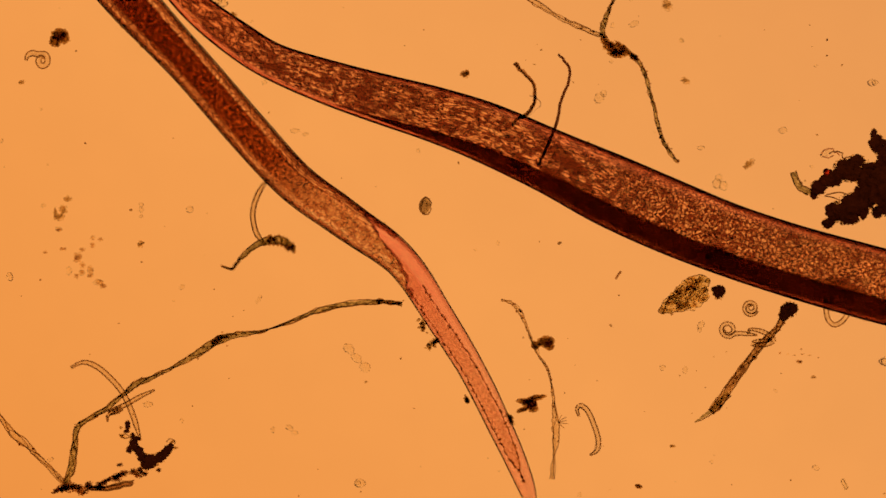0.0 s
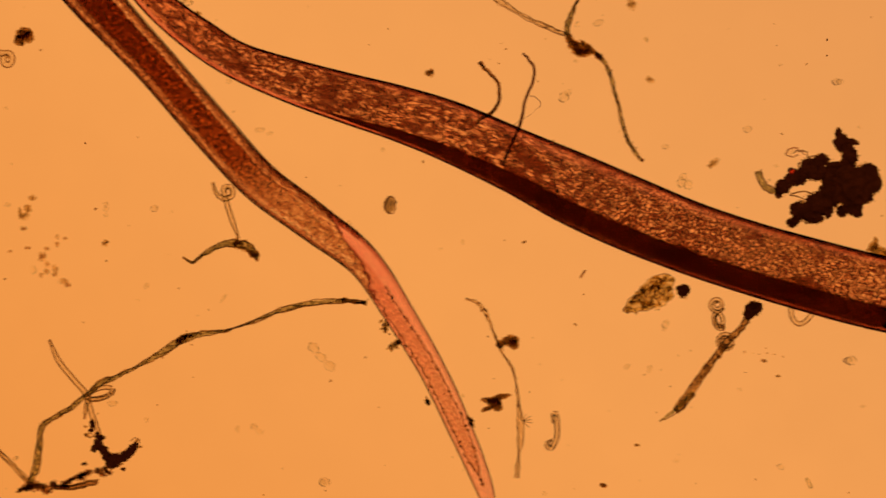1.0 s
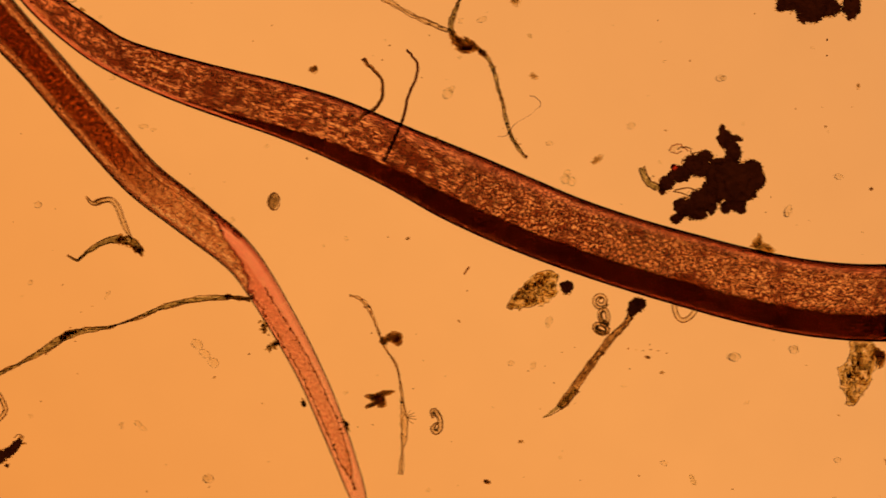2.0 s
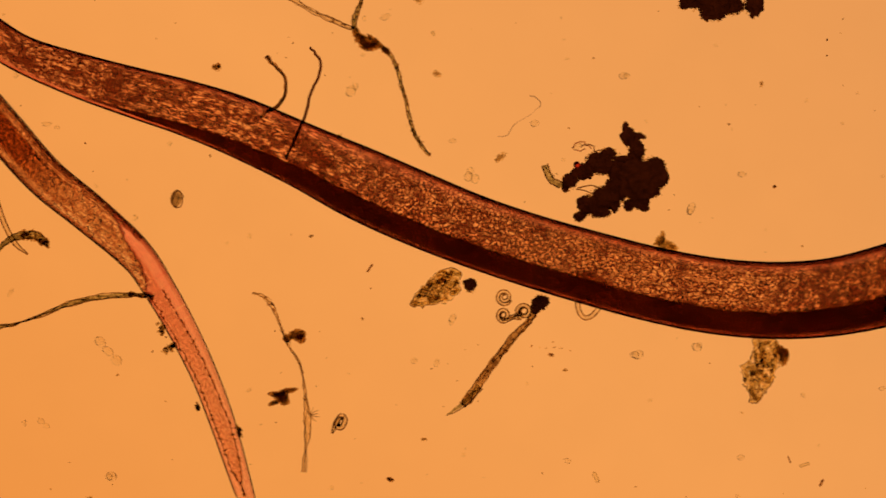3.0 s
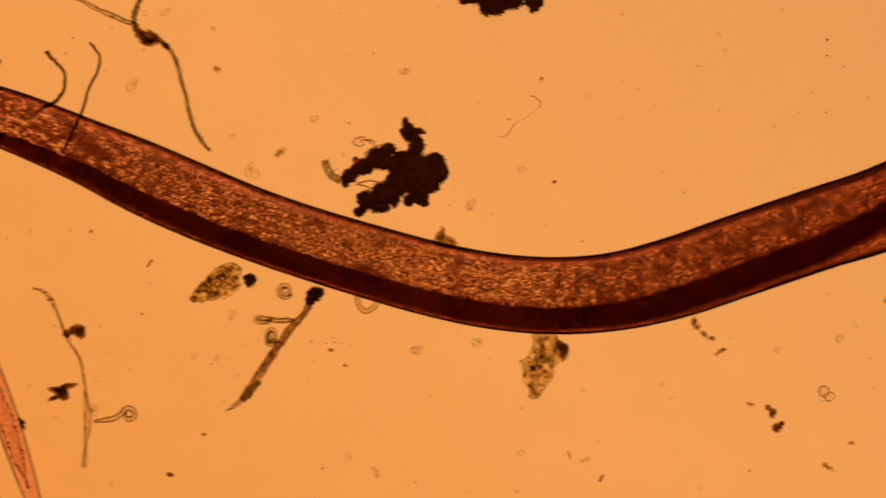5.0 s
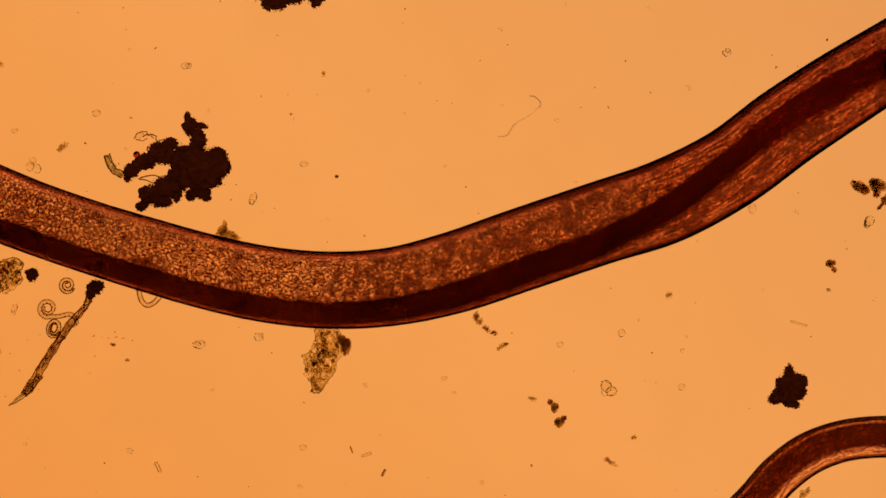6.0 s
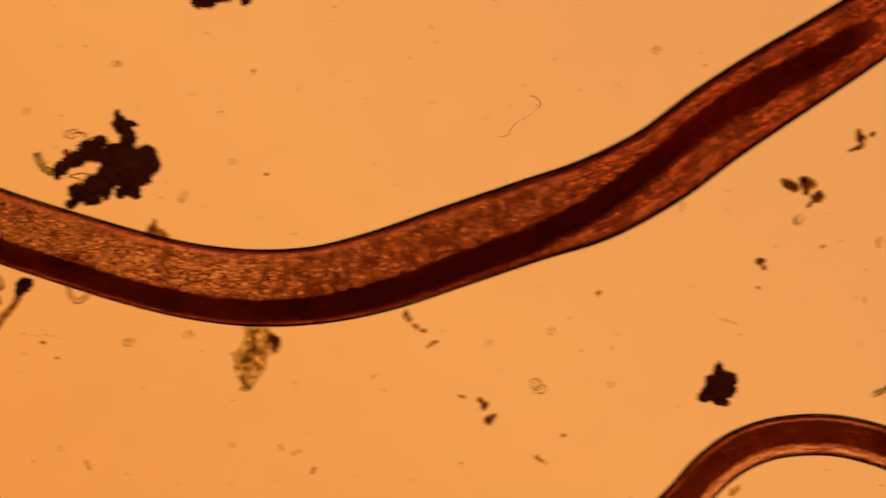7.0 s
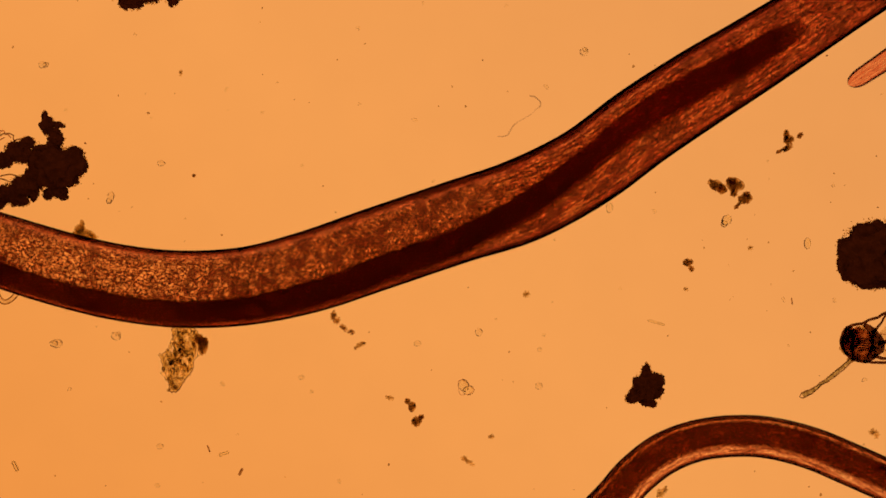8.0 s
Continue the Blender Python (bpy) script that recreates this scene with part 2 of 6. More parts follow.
def tissue_arch(n, l):
    c = crossways(n, l)
    fine = ramp(n, l, grain(n, l, body_coords(n, l, (0.14, 0.24, 1)), 150, 5, 0.78), [(0.42, (0.62, 0.36, 0.28)), (0.50, (0.93, 0.72, 0.64)), (0.58, (1.0, 0.90, 0.84))])
    beads = ramp(n, l, grain(n, l, body_coords(n, l, (0.8, 0.26, 1)), 190, 4, 0.78), [(0.44, (0.46, 0.28, 0.20)), (0.53, (1, 1, 1))])
    back = ramp(n, l, c, [(0.10, (0.25,)), (0.30, (0.8,)), (0.45, (1.0,))])
    # flank rims: the rounded body's edge shade, put into the colour
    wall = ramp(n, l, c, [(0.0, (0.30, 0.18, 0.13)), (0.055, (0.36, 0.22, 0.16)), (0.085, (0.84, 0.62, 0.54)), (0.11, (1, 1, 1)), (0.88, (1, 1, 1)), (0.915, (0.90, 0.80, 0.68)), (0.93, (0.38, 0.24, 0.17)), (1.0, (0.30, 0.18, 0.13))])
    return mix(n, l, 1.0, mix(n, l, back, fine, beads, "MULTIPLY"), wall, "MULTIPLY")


def tissue_tip(n, l):
    c = crossways(n, l)
    flesh = ramp(n, l, grain(n, l, body_coords(n, l, (0.16, 0.2, 1)), 120, 4, 0.75), [(0.40, (0.88, 0.54, 0.46)), (0.50, (0.98, 0.70, 0.64)), (0.60, (1.0, 0.84, 0.78))])
    specks = ramp(n, l, grain(n, l, body_coords(n, l, (0.8, 0.2, 1)), 170, 4, 0.75), [(0.38, (0.80, 0.58, 0.50)), (0.48, (1, 1, 1))])
    # both edges darkened in colour, as shade of the wall seen edge-on
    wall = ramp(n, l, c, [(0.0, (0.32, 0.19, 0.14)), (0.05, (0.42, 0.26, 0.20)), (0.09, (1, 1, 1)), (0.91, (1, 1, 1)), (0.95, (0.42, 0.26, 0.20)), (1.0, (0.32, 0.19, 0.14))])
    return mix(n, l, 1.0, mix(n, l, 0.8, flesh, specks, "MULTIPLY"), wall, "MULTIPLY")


def soft_edge(n, l, colour, width, rag=0.1, size=60):
    """Paints a gut's colour clearer at its flanks, where light crosses less of it and focus is soft."""
    c = added(n, l, crossways(n, l), grain(n, l, body_coords(n, l, (1, 0.2, 1)), size, 4, 0.7), rag)
    m = rag * 0.5
    thin = ramp(n, l, c, [(m, (1.0,)), (m + width, (0.0,)), (m + 1 - width, (0.0,)), (min(m + 1, 1.0), (1.0,))])
    return mix(n, l, thin, colour, (1.0, 0.96, 0.93))


def gut_dark(n, l):
    u = scaled(n, l, along(n, l), 1 / 3)
    co = body_coords(n, l, (1, 0.2, 1))
    deep = ramp(n, l, grain(n, l, co, 60, 4), [(0.35, (0.31, 0.155, 0.11)), (0.7, (0.38, 0.20, 0.145))])
    red = ramp(n, l, grain(n, l, body_coords(n, l, (0.4, 0.2, 1)), 120, 4, 0.7), [(0.38, (0.30, 0.14, 0.10)), (0.62, (0.66, 0.32, 0.22))])
    far = ramp(n, l, u, [(0.0, (0.3,)), (0.10, (0.0,)), (0.67, (0.0,)), (0.715, (0.8,)), (0.75, (0.7,)), (0.785, (0.15,))])
    end = ramp(n, l, added(n, l, u, grain(n, l, co, 70, 4, 0.7), 0.05), [(0.0, (1.0,)), (0.05, (0.0,)), (0.835, (0.0,)), (0.865, (1.0,))])
    band = soft_edge(n, l, mix(n, l, far, deep, red), 0.20, 0.22, 75)
    return mix(n, l, end, band, (1.0, 0.96, 0.93))


def gut_brown(n, l):
    u = scaled(n, l, along(n, l), 1 / 1.4)
    co = body_coords(n, l, (1, 0.16, 1))
    a = ramp(n, l, grain(n, l, co, 135, 5, 0.82), [(0.39, (0.33, 0.17, 0.11)), (0.50, (0.58, 0.34, 0.22)), (0.60, (0.90, 0.64, 0.45))])
    b = ramp(n, l, u, [(0.0, (0.62, 0.46, 0.40)), (0.22, (0.82, 0.68, 0.58)), (0.38, (0.98, 0.94, 0.86))])
    tail = ramp(n, l, grain(n, l, body_coords(n, l, (1, 0.12, 1)), 170, 4, 0.75), [(0.38, (0.76, 0.64, 0.54)), (0.50, (0.94, 0.87, 0.80)), (0.60, (0.99, 0.96, 0.92))])
    fade = ramp(n, l, u, [(0.36, (0.0,)), (0.45, (1.0,))])
    return soft_edge(n, l, mix(n, l, fade, mix(n, l, 1.0, a, b, "MULTIPLY"), tail), 0.15, 0.24, 75)


SLIDE_GLASS = clear("slide_glass", (0.998, 0.996, 0.992), 1.5, 0.988, 7)
CUTICLE = clear("cuticle", (0.998, 0.985, 0.97), 1.14, 0.96)
EGG = clear("egg_cell", (1.0, 0.97, 0.93), 1.22, 0.97)
CRYSTAL = clear("crystal", (0.998, 0.985, 0.90), 1.24)
SHARD = clear("shard", (1.0, 0.97, 0.86), 1.24)
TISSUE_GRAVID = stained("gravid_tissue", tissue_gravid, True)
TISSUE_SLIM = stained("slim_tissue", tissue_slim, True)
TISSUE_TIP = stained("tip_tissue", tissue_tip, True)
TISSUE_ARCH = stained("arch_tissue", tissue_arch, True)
GUT_DARK = stained("dark_gut", gut_dark)
GUT_BROWN = stained("brown_gut", gut_brown)
FIBRE_SKIN = stained("plant_fibre", two_scale((0.46, 0.43, 0.28), (0.90, 0.91, 0.76), 130, 24))
FIBRE_PALE = stained("pale_fibre", two_scale((0.84, 0.78, 0.64), (1.0, 0.98, 0.93), 160, 24, 0.88))
LARVA_SKIN = stained("larva_skin", two_scale((0.90, 0.86, 0.78), (0.99, 0.98, 0.94), 160, 40, 0.9))
STALK_SKIN = stained("stalk_skin", two_scale((0.42, 0.30, 0.18), (0.92, 0.82, 0.62), 100, 24))
LINE_DARK = stained("dark_strand", two_scale((0.34, 0.26, 0.17), (0.60, 0.53, 0.40)))
LARVA_EDGE_SHADE = stained("larva_edge_shade", two_scale((0.40, 0.31, 0.20), (0.76, 0.67, 0.52), 140, 45, 0.8))
LINE_BROWN = stained("brown_strand", two_scale((0.48, 0.33, 0.25), (0.92, 0.79, 0.69), 210, 60, 0.9))
SOFT_BROWN = stained("soft_brown_grain", two_scale((0.78, 0.72, 0.56), (0.95, 0.91, 0.81), 150, 50, 0.92))
SOFT_DARK = stained("soft_dark_grain", two_scale((0.62, 0.53, 0.38), (0.87, 0.79, 0.63), 150, 50, 0.9))
GRANULE = stained("dark_granule", two_scale((0.66, 0.50, 0.40), (0.90, 0.78, 0.68), 200, 40))
GUT_DEEP = stained("deep_brown_gut", lambda n, l: soft_edge(n, l, two_scale((0.34, 0.18, 0.12), (0.58, 0.35, 0.24), 110, 22)(n, l), 0.16, 0.12))
BROWN_CRUMB = stained("brown_crumb", two_scale((0.52, 0.44, 0.31), (0.86, 0.81, 0.67), 120, 30))
PALE_CRUMB = stained("pale_crumb", two_scale((0.86, 0.78, 0.66), (0.99, 0.97, 0.92), 120, 30, 0.92))
FLAKE = stained("mineral_flake", two_scale((0.90, 0.82, 0.56), (1.0, 0.995, 0.93), 110, 60, 0.9))
FIBRE_LINE = stained("fibre_line", two_scale((0.36, 0.28, 0.16), (0.72, 0.62, 0.44), 130, 30))
CRACK = stained("amber_crack", two_scale((0.56, 0.40, 0.20), (0.90, 0.78, 0.50), 120, 30))
CRUST = stained("brown_crust", two_scale((0.40, 0.28, 0.18), (0.80, 0.69, 0.54), 120, 30))


def crumb_material(name, colour):
    m, n, l = material(name)
    s = n.new("ShaderNodeBsdfPrincipled")
    s.inputs["Roughness"].default_value = 0.9
    s.inputs["Specular IOR Level"].default_value = 0.08
    c = ramp(n, l, grain(n, l, object_coords(n, l), 70, 4), [(0.3, tuple(v * 0.5 for v in colour)), (0.7, colour)])
    l.new(c, s.inputs["Base Color"])
    return finish(m, s)


SOIL = crumb_material("dark_soil", (0.22, 0.08, 0.036))


def lamp_material():
    """Warm lamp lens: brightest in the middle, a little dimmer and deeper in tint towards two sides."""
    m, n, l = material("lamp_lens")
    s = n.new("ShaderNodeEmission")
    tc = n.new("ShaderNodeTexCoord")
    sep = n.new("ShaderNodeSeparateXYZ")
    l.new(tc.outputs["Object"], sep.inputs[0])
    lean = n.new("ShaderNodeMath")
    lean.operation = "MULTIPLY_ADD"
    l.new(sep.outputs[1], lean.inputs[0])
    lean.inputs[1].default_value = 1.0
    l.new(sep.outputs[0], lean.inputs[2])
    span = n.new("ShaderNodeMapRange")
    l.new(lean.outputs[0], span.inputs[0])
    span.inputs[1].default_value, span.inputs[2].default_value = -1.7, 1.7
    l.new(ramp(n, l, span.outputs[0], [(0.0, LAMP_LOW), (0.5, LAMP_MID), (1.0, LAMP_HIGH)]), s.inputs["Color"])
    s.inputs["Strength"].default_value = 1.0
    return finish(m, s)


# ---------------------------------------------------------------- mesh helpers
def link_mesh(name, verts, faces, mat, parent=None, uvs=None, label="", smooth=True, normals=None):
    me = bpy.data.meshes.new(name)
    me.from_pydata([tuple(v) for v in verts], [], faces)
    if uvs is not None:
        layer = me.uv_layers.new(name="body")
        loop_uv = np.empty(len(me.loops) * 2)
        flat = [c for f in uvs for c in f]
        loop_uv[:] = np.array(flat).ravel()
        layer.data.foreach_set("uv", loop_uv)
    if smooth:
        me.polygons.foreach_set("use_smooth", [True] * len(me.polygons))
    me.materials.append(mat)
    me.update()
    if normals is not None:
        me.normals_split_custom_set_from_vertices(normals)
    ob = new(name, me)
    if parent:
        ob.parent = parent
    if label:
        tagged(ob, label)
    return ob


def spline(points, steps=10):
    """Catmull-Rom through rows of any width."""
    p = np.array(points, float)
    p = np.vstack([2 * p[0] - p[1], p, 2 * p[-1] - p[-2]])
    out = []
    for k in range(1, len(p) - 2):
        for s in range(steps):
            t = s / steps
            a, b, c, d = p[k - 1], p[k], p[k + 1], p[k + 2]
            out.append(0.5 * (2 * b + (c - a) * t + (2 * a - 5 * b + 4 * c - d) * t * t + (3 * b - a - 3 * c + d) * t ** 3))
    out.append(p[-2])
    return np.array(out)


def resample(path, count):
    d = np.concatenate([[0], np.cumsum(np.linalg.norm(np.diff(path[:, :2], axis=0), axis=1))])
    s = np.linspace(0, d[-1], count)
    return np.stack([np.interp(s, d, path[:, k]) for k in range(path.shape[1])], 1), s


def mm(points):
    """Plan rows of (right, down, rest...) in thousandths, to metres with y up."""
    p = np.array(points, float) / 1000
    p[:, 1] *= -1
    return p


def tube_data(path, radii, zs, sides=20, flat=1.0, u0=0.0, tip0=False, tip1=False, tang=None):
    """Verts, faces, face UVs of a tube along a plan path."""
    path, radii = np.asarray(path), np.asarray(radii)
    tang = np.gradient(path, axis=0) if tang is None else tang
    tang = tang / (np.linalg.norm(tang, axis=1)[:, None] + 1e-12)
    side = np.stack([-tang[:, 1], tang[:, 0]], 1)
    arc = u0 + np.concatenate([[0], np.cumsum(np.linalg.norm(np.diff(path, axis=0), axis=1))])
    verts, faces, uvs = [], [], []
    for k in range(len(path)):
        for j in range(sides):
            a = 2 * math.pi * j / sides
            verts.append((path[k, 0] + side[k, 0] * radii[k] * math.cos(a), path[k, 1] + side[k, 1] * radii[k] * math.cos(a), zs[k] + flat * radii[k] * math.sin(a)))
    for k in range(len(path) - 1):
        for j in range(sides):
            j2 = (j + 1) % sides
            faces.append((k * sides + j, k * sides + j2, (k + 1) * sides + j2, (k + 1) * sides + j))
            v0, v1 = j / sides, (j + 1) / sides
            uvs.append([(arc[k], v0), (arc[k], v1), (arc[k + 1], v1), (arc[k + 1], v0)])
    for end, k in ((tip0, 0), (tip1, len(path) - 1)):
        if end:
            ring = [k * sides + j for j in range(sides)]
            faces.append(ring if k else ring[::-1])
            uvs.append([(arc[k], 0.5)] * sides)
    return verts, faces, uvs


def tube_normals(tang, sides, flat=1.0):
    """Outward normals of a tube's verts, so that rings that meet end to end shade as one skin."""
    tang = tang / (np.linalg.norm(tang, axis=1)[:, None] + 1e-12)
    out = []
    for t in tang:
        for j in range(sides):
            a = 2 * math.pi * j / sides
            out.append(Vector((-t[1] * math.cos(a), t[0] * math.cos(a), math.sin(a) / flat)).normalized())
    return out


def shell_data(path, radii, zs, wall, sides=32, flat=1.0, u0=0.0, tip0=False, tip1=False, tang=None):
    """A tube with a wall of its own thickness: an outer and an inner skin."""
    radii = np.asarray(radii)
    inner = np.maximum(radii - wall, radii * 0.82)
    v, f, uv = tube_data(path, radii, zs, sides, flat, u0, tip0, tip1, tang)
    v2, f2, uv2 = tube_data(path, inner, zs, sides, flat, u0, tip0, tip1, tang)
    n = len(v)
    return v + v2, f + [tuple(n + i for i in reversed(q)) for q in f2], uv + [list(reversed(q)) for q in uv2]


def thing(name, label, category, group="", kind="", at=(0, 0, 0)):
    e = new(name)
    e.empty_display_size = 0.02
    e.location = at
    return tagged(e, label, category, group, kind)


ICO = []


def unit_lump():
    """Verts and faces of a small ball, made once."""
    if not ICO:
        bm = bmesh.new()
        bmesh.ops.create_icosphere(bm, subdivisions=1, radius=1.0)
        bm.verts.ensure_lookup_table()
        bm.verts.index_update()
        ICO.append((np.array([v.co[:] for v in bm.verts]), [[v.index for v in f.verts] for f in bm.faces]))
        bm.free()
        bm = bmesh.new()
        bmesh.ops.create_icosphere(bm, subdivisions=3, radius=1.0)
        bm.verts.index_update()
        ICO.append((np.array([v.co[:] for v in bm.verts]), [[v.index for v in f.verts] for f in bm.faces]))
        bm.free()
    return ICO


class Heap:
    """Gathers lumps into one mesh."""

    def __init__(self, seed):
        self.verts, self.faces, self.rng = [], [], np.random.default_rng(seed)

    def lump(self, x, y, z, rx, ry, rz, turn=0.0, rough=0.35, fine=False):
        v, f = unit_lump()[1 if fine else 0]
        if fine:
            k = np.array([1 + rough * (noise.noise(Vector(p * 2.3) + Vector((x * 90, y * 90, 0))) + 0.5 * noise.noise(Vector(p * 6.1) + Vector((y * 90, x * 90, 3))) + 0.35 * rough * noise.noise(Vector(p * 15.0) + Vector((x * 50, y * 70, 9)))) for p in v])
            p = v * k[:, None]
        else:
            p = v * self.rng.uniform(1 - rough, 1 + rough, (len(v), 1))
        p = p * (rx, ry, rz)
        c, s = math.cos(turn), math.sin(turn)
        q = np.stack([p[:, 0] * c - p[:, 1] * s + x, p[:, 0] * s + p[:, 1] * c + y, np.maximum(p[:, 2] + z, 0.0005)], 1)
        n = len(self.verts)
        self.verts.extend(q.tolist())
        self.faces.extend([[n + i for i in t] for t in f])

    def make(self, name, mat, parent=None, label="", smooth=False):
        return link_mesh(name, self.verts, self.faces, mat, parent, None, label, smooth)


# ---------------------------------------------------------------- slide and lamp
def box_mesh(name, size, at, mat, bevel=0.0):
    bm = bmesh.new()
    bmesh.ops.create_cube(bm, size=1.0)
    bmesh.ops.scale(bm, vec=size, verts=bm.verts)
    bmesh.ops.translate(bm, vec=at, verts=bm.verts)
    if bevel:
        bmesh.ops.bevel(bm, geom=bm.edges[:], offset=bevel, segments=2, affect="EDGES")
    me = bpy.data.meshes.new(name)
    bm.to_mesh(me)
    bm.free()
    me.materials.append(mat)
    return new(name, me)


slide = box_mesh("slide_floor", (5.2, 2.6, 0.12), (1.52, -0.46, -0.062), SLIDE_GLASS, 0.01)
tagged(slide, "clear glass microscope slide lit from below", "glass slide", kind="structure")


def lamp_lens():
    bm = bmesh.new()
    bmesh.ops.create_cone(bm, cap_ends=True, segments=64, radius1=1.66, radius2=1.62, depth=0.05)
    me = bpy.data.meshes.new("illuminator")
    bm.to_mesh(me)
    bm.free()
    me.materials.append(lamp_material())
    return tagged(new("illuminator", me), "round glowing amber lamp lens under the glass slide", "microscope lamp")


illuminator = lamp_lens()
LAMP_Z = -2.5


# ---------------------------------------------------------------- roundworms
def resampled_body(plan, step=0.008):
    p = spline(mm(plan))
    length = np.sum(np.linalg.norm(np.diff(p[:, :2], axis=0), axis=1))
    return resample(p, int(length / step))


FLAT = 0.8


def inside(r):
    """Radius of the tissue within the skin."""
    return np.maximum(r - 0.0023, r * 0.76)


GRAVID = [
    (190, -190, 27), (250, -110, 28), (300, -42, 28), (352, 18, 28.5), (422, 72, 32.6), (487, 112, 33.5), (589, 150, 40), (686, 180, 45), (768, 204, 49),
    (861, 237, 53.5), (976, 289, 57), (1076, 337, 64), (1175, 381, 65.5), (1277, 422, 64), (1381, 457, 64), (1481, 486, 65), (1585, 513.5, 66),
    (1692, 534.5, 67), (1802, 543.5, 68), (1910, 537, 69), (2019, 512, 72), (2134, 473, 73), (2273, 426, 73), (2389, 388, 74.5), (2501, 330, 72),
    (2600, 257, 72), (2699, 191.5, 70.5), (2798, 130, 67), (2876, 80, 64), (2990, 6, 61), (3120, -74, 58)]


def eased(q):
    q = np.clip(q, 0, 1)
    return q * q * (3 - 2 * q)


def sway(x):
    """How far the thick worm's forepart bends out of its first line, in metres."""
    return 0.0085 * eased((1.80 - x) / 0.55) - 0.015 * eased((1.10 - x) / 0.35)


def unit_rows(path):
    tang = np.gradient(path, axis=0)
    return tang / np.linalg.norm(tang, axis=1)[:, None]


def gravid_worm():
    """The aft body lies still; the forepart bends slowly in rigid rings. Returns the moving pieces with their middle and lean."""
    worm = thing("roundworm", "thick reddish-brown roundworm with a dark gut, lying in a long bend", "roundworm")
    body, s = resampled_body(GRAVID)
    path, r = body[:, :2], body[:, 2]
    x, z = path[:, 0], r * FLAT + 0.002
    tang = unit_rows(path)
    side = np.stack([-tang[:, 1], tang[:, 0]], 1)
    wall = np.interp(x, [1.0, 1.6, 2.0, 2.4], [0.0028, 0.0030, 0.0036, 0.0046])
    # the gut runs along one flank and crosses over near the far end
    off = np.interp(x, [0.60, 0.70, 0.80, 1.0, 1.3, 1.77, 1.97, 2.167, 2.267, 2.367, 2.467, 2.567, 2.667, 2.767, 2.90], [-0.78, -0.76, -0.70, -0.60, -0.60, -0.60, -0.55, -0.48, -0.44, -0.20, 0.08, 0.22, 0.15, 0.04, -0.04])
    wid = np.interp(x, [0.60, 0.68, 0.8, 1.0, 1.3, 1.77, 1.97, 2.167, 2.267, 2.367, 2.467, 2.567, 2.667, 2.767, 2.84, 2.88], [0.02, 0.09, 0.23, 0.35, 0.39, 0.40, 0.44, 0.45, 0.42, 0.40, 0.38, 0.40, 0.48, 0.46, 0.42, 0.26])
    wid = wid * (1.04 + 0.09 * np.array([noise.noise(Vector((q * 55, 0, 0))) + 0.6 * noise.noise(Vector((q * 160, 5, 0))) for q in x]))
    gut = path + side * (off * r)[:, None]
    gut_heading = np.gradient(gut, axis=0)
    gut_arc = np.concatenate([[0], np.cumsum(np.linalg.norm(np.diff(gut, axis=0), axis=1))])
    g0, g1 = int(np.searchsorted(x, 0.60)), int(np.searchsorted(x, 2.88))
    bent = path + np.stack([np.zeros(len(x)), sway(x)], 1)
    lean = np.unwrap(np.arctan2(*np.gradient(bent, axis=0).T[::-1])) - np.unwrap(np.arctan2(*np.gradient(path, axis=0).T[::-1]))
    first, last = int(np.searchsorted(x, 0.74)), int(np.searchsorted(x, 1.82))
    cuts = [0, *range(first, last + 1), len(x) - 1]
    heap_rng = np.random.default_rng(5)
    steps = np.gradient(path, axis=0)
    moving = []
    for a, b in zip(cuts[:-1], cuts[1:]):
        mid = (a + b) // 2
        cx, cy = path[mid]
        span = slice(a, b + 1)
        local = path[span] - (cx, cy)
        heading = steps[span]
        name = "forebody" if a == 0 else "aft_body" if b == len(x) - 1 else "body_ring"
        v, f, uv = shell_data(local, r[span], z[span], wall[span], 40, FLAT, s[a], False, False, heading)
        skin = tube_normals(heading, 40, FLAT)
        ring = link_mesh(name, v, f, CUTICLE, worm, uv, "clear skin with dark rims", True, skin + [-q for q in skin])
        ring.location = (cx, cy, 0)
        v, f, uv = tube_data(local, inside(r)[span], z[span], 48, FLAT, s[a], False, False, heading)
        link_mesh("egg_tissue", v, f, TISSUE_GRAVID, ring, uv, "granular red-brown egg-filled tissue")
        p, q = max(a, g0), min(b, g1)
        if q > p:
            part = slice(p, q + 1)
            v, f, uv = tube_data(gut[part] - (cx, cy), (wid * r)[part], z[part], 20, 0.9, gut_arc[p] - gut_arc[g0], p == g0, q == g1, gut_heading[part])
            link_mesh("gut", v, f, GUT_DARK, ring, uv, "nearly black gut band")
        # dark yolk granules, thickest along the gut's edge and in a few patches
        heap = Heap(int(heap_rng.integers(1, 9999)))
        for k in range(int(heap_rng.poisson((b - a) * 2.6))):
            i = int(heap.rng.integers(a, b + 1))
            h = heap.rng.uniform(-0.8, 0.85)
            if x[i] > 0.75 and heap.rng.random() < 0.4:
                h = off[i] + (wid[i] - 0.10 + abs(heap.rng.normal(0, 0.09))) * (1 if x[i] < 2.4 else heap.rng.choice([-1, 1]))
            if abs(h) > 0.86:
                continue
            at = path[i] - (cx, cy) + side[i] * h * r[i] + tang[i] * heap.rng.uniform(-0.004, 0.004)
            g = heap.rng.uniform(0.0010, 0.0024)
            heap.lump(at[0], at[1], z[i] + heap.rng.uniform(-0.4, 0.4) * r[i] * math.sqrt(1 - h * h) * FLAT, g * heap.rng.uniform(0.9, 1.8), g, g * 0.7, math.atan2(tang[i, 1], tang[i, 0]))
        if heap.faces:
            tagged(heap.make("granule_mass", GRANULE, ring, "fine dark granules in the tissue"), kind="stuff")
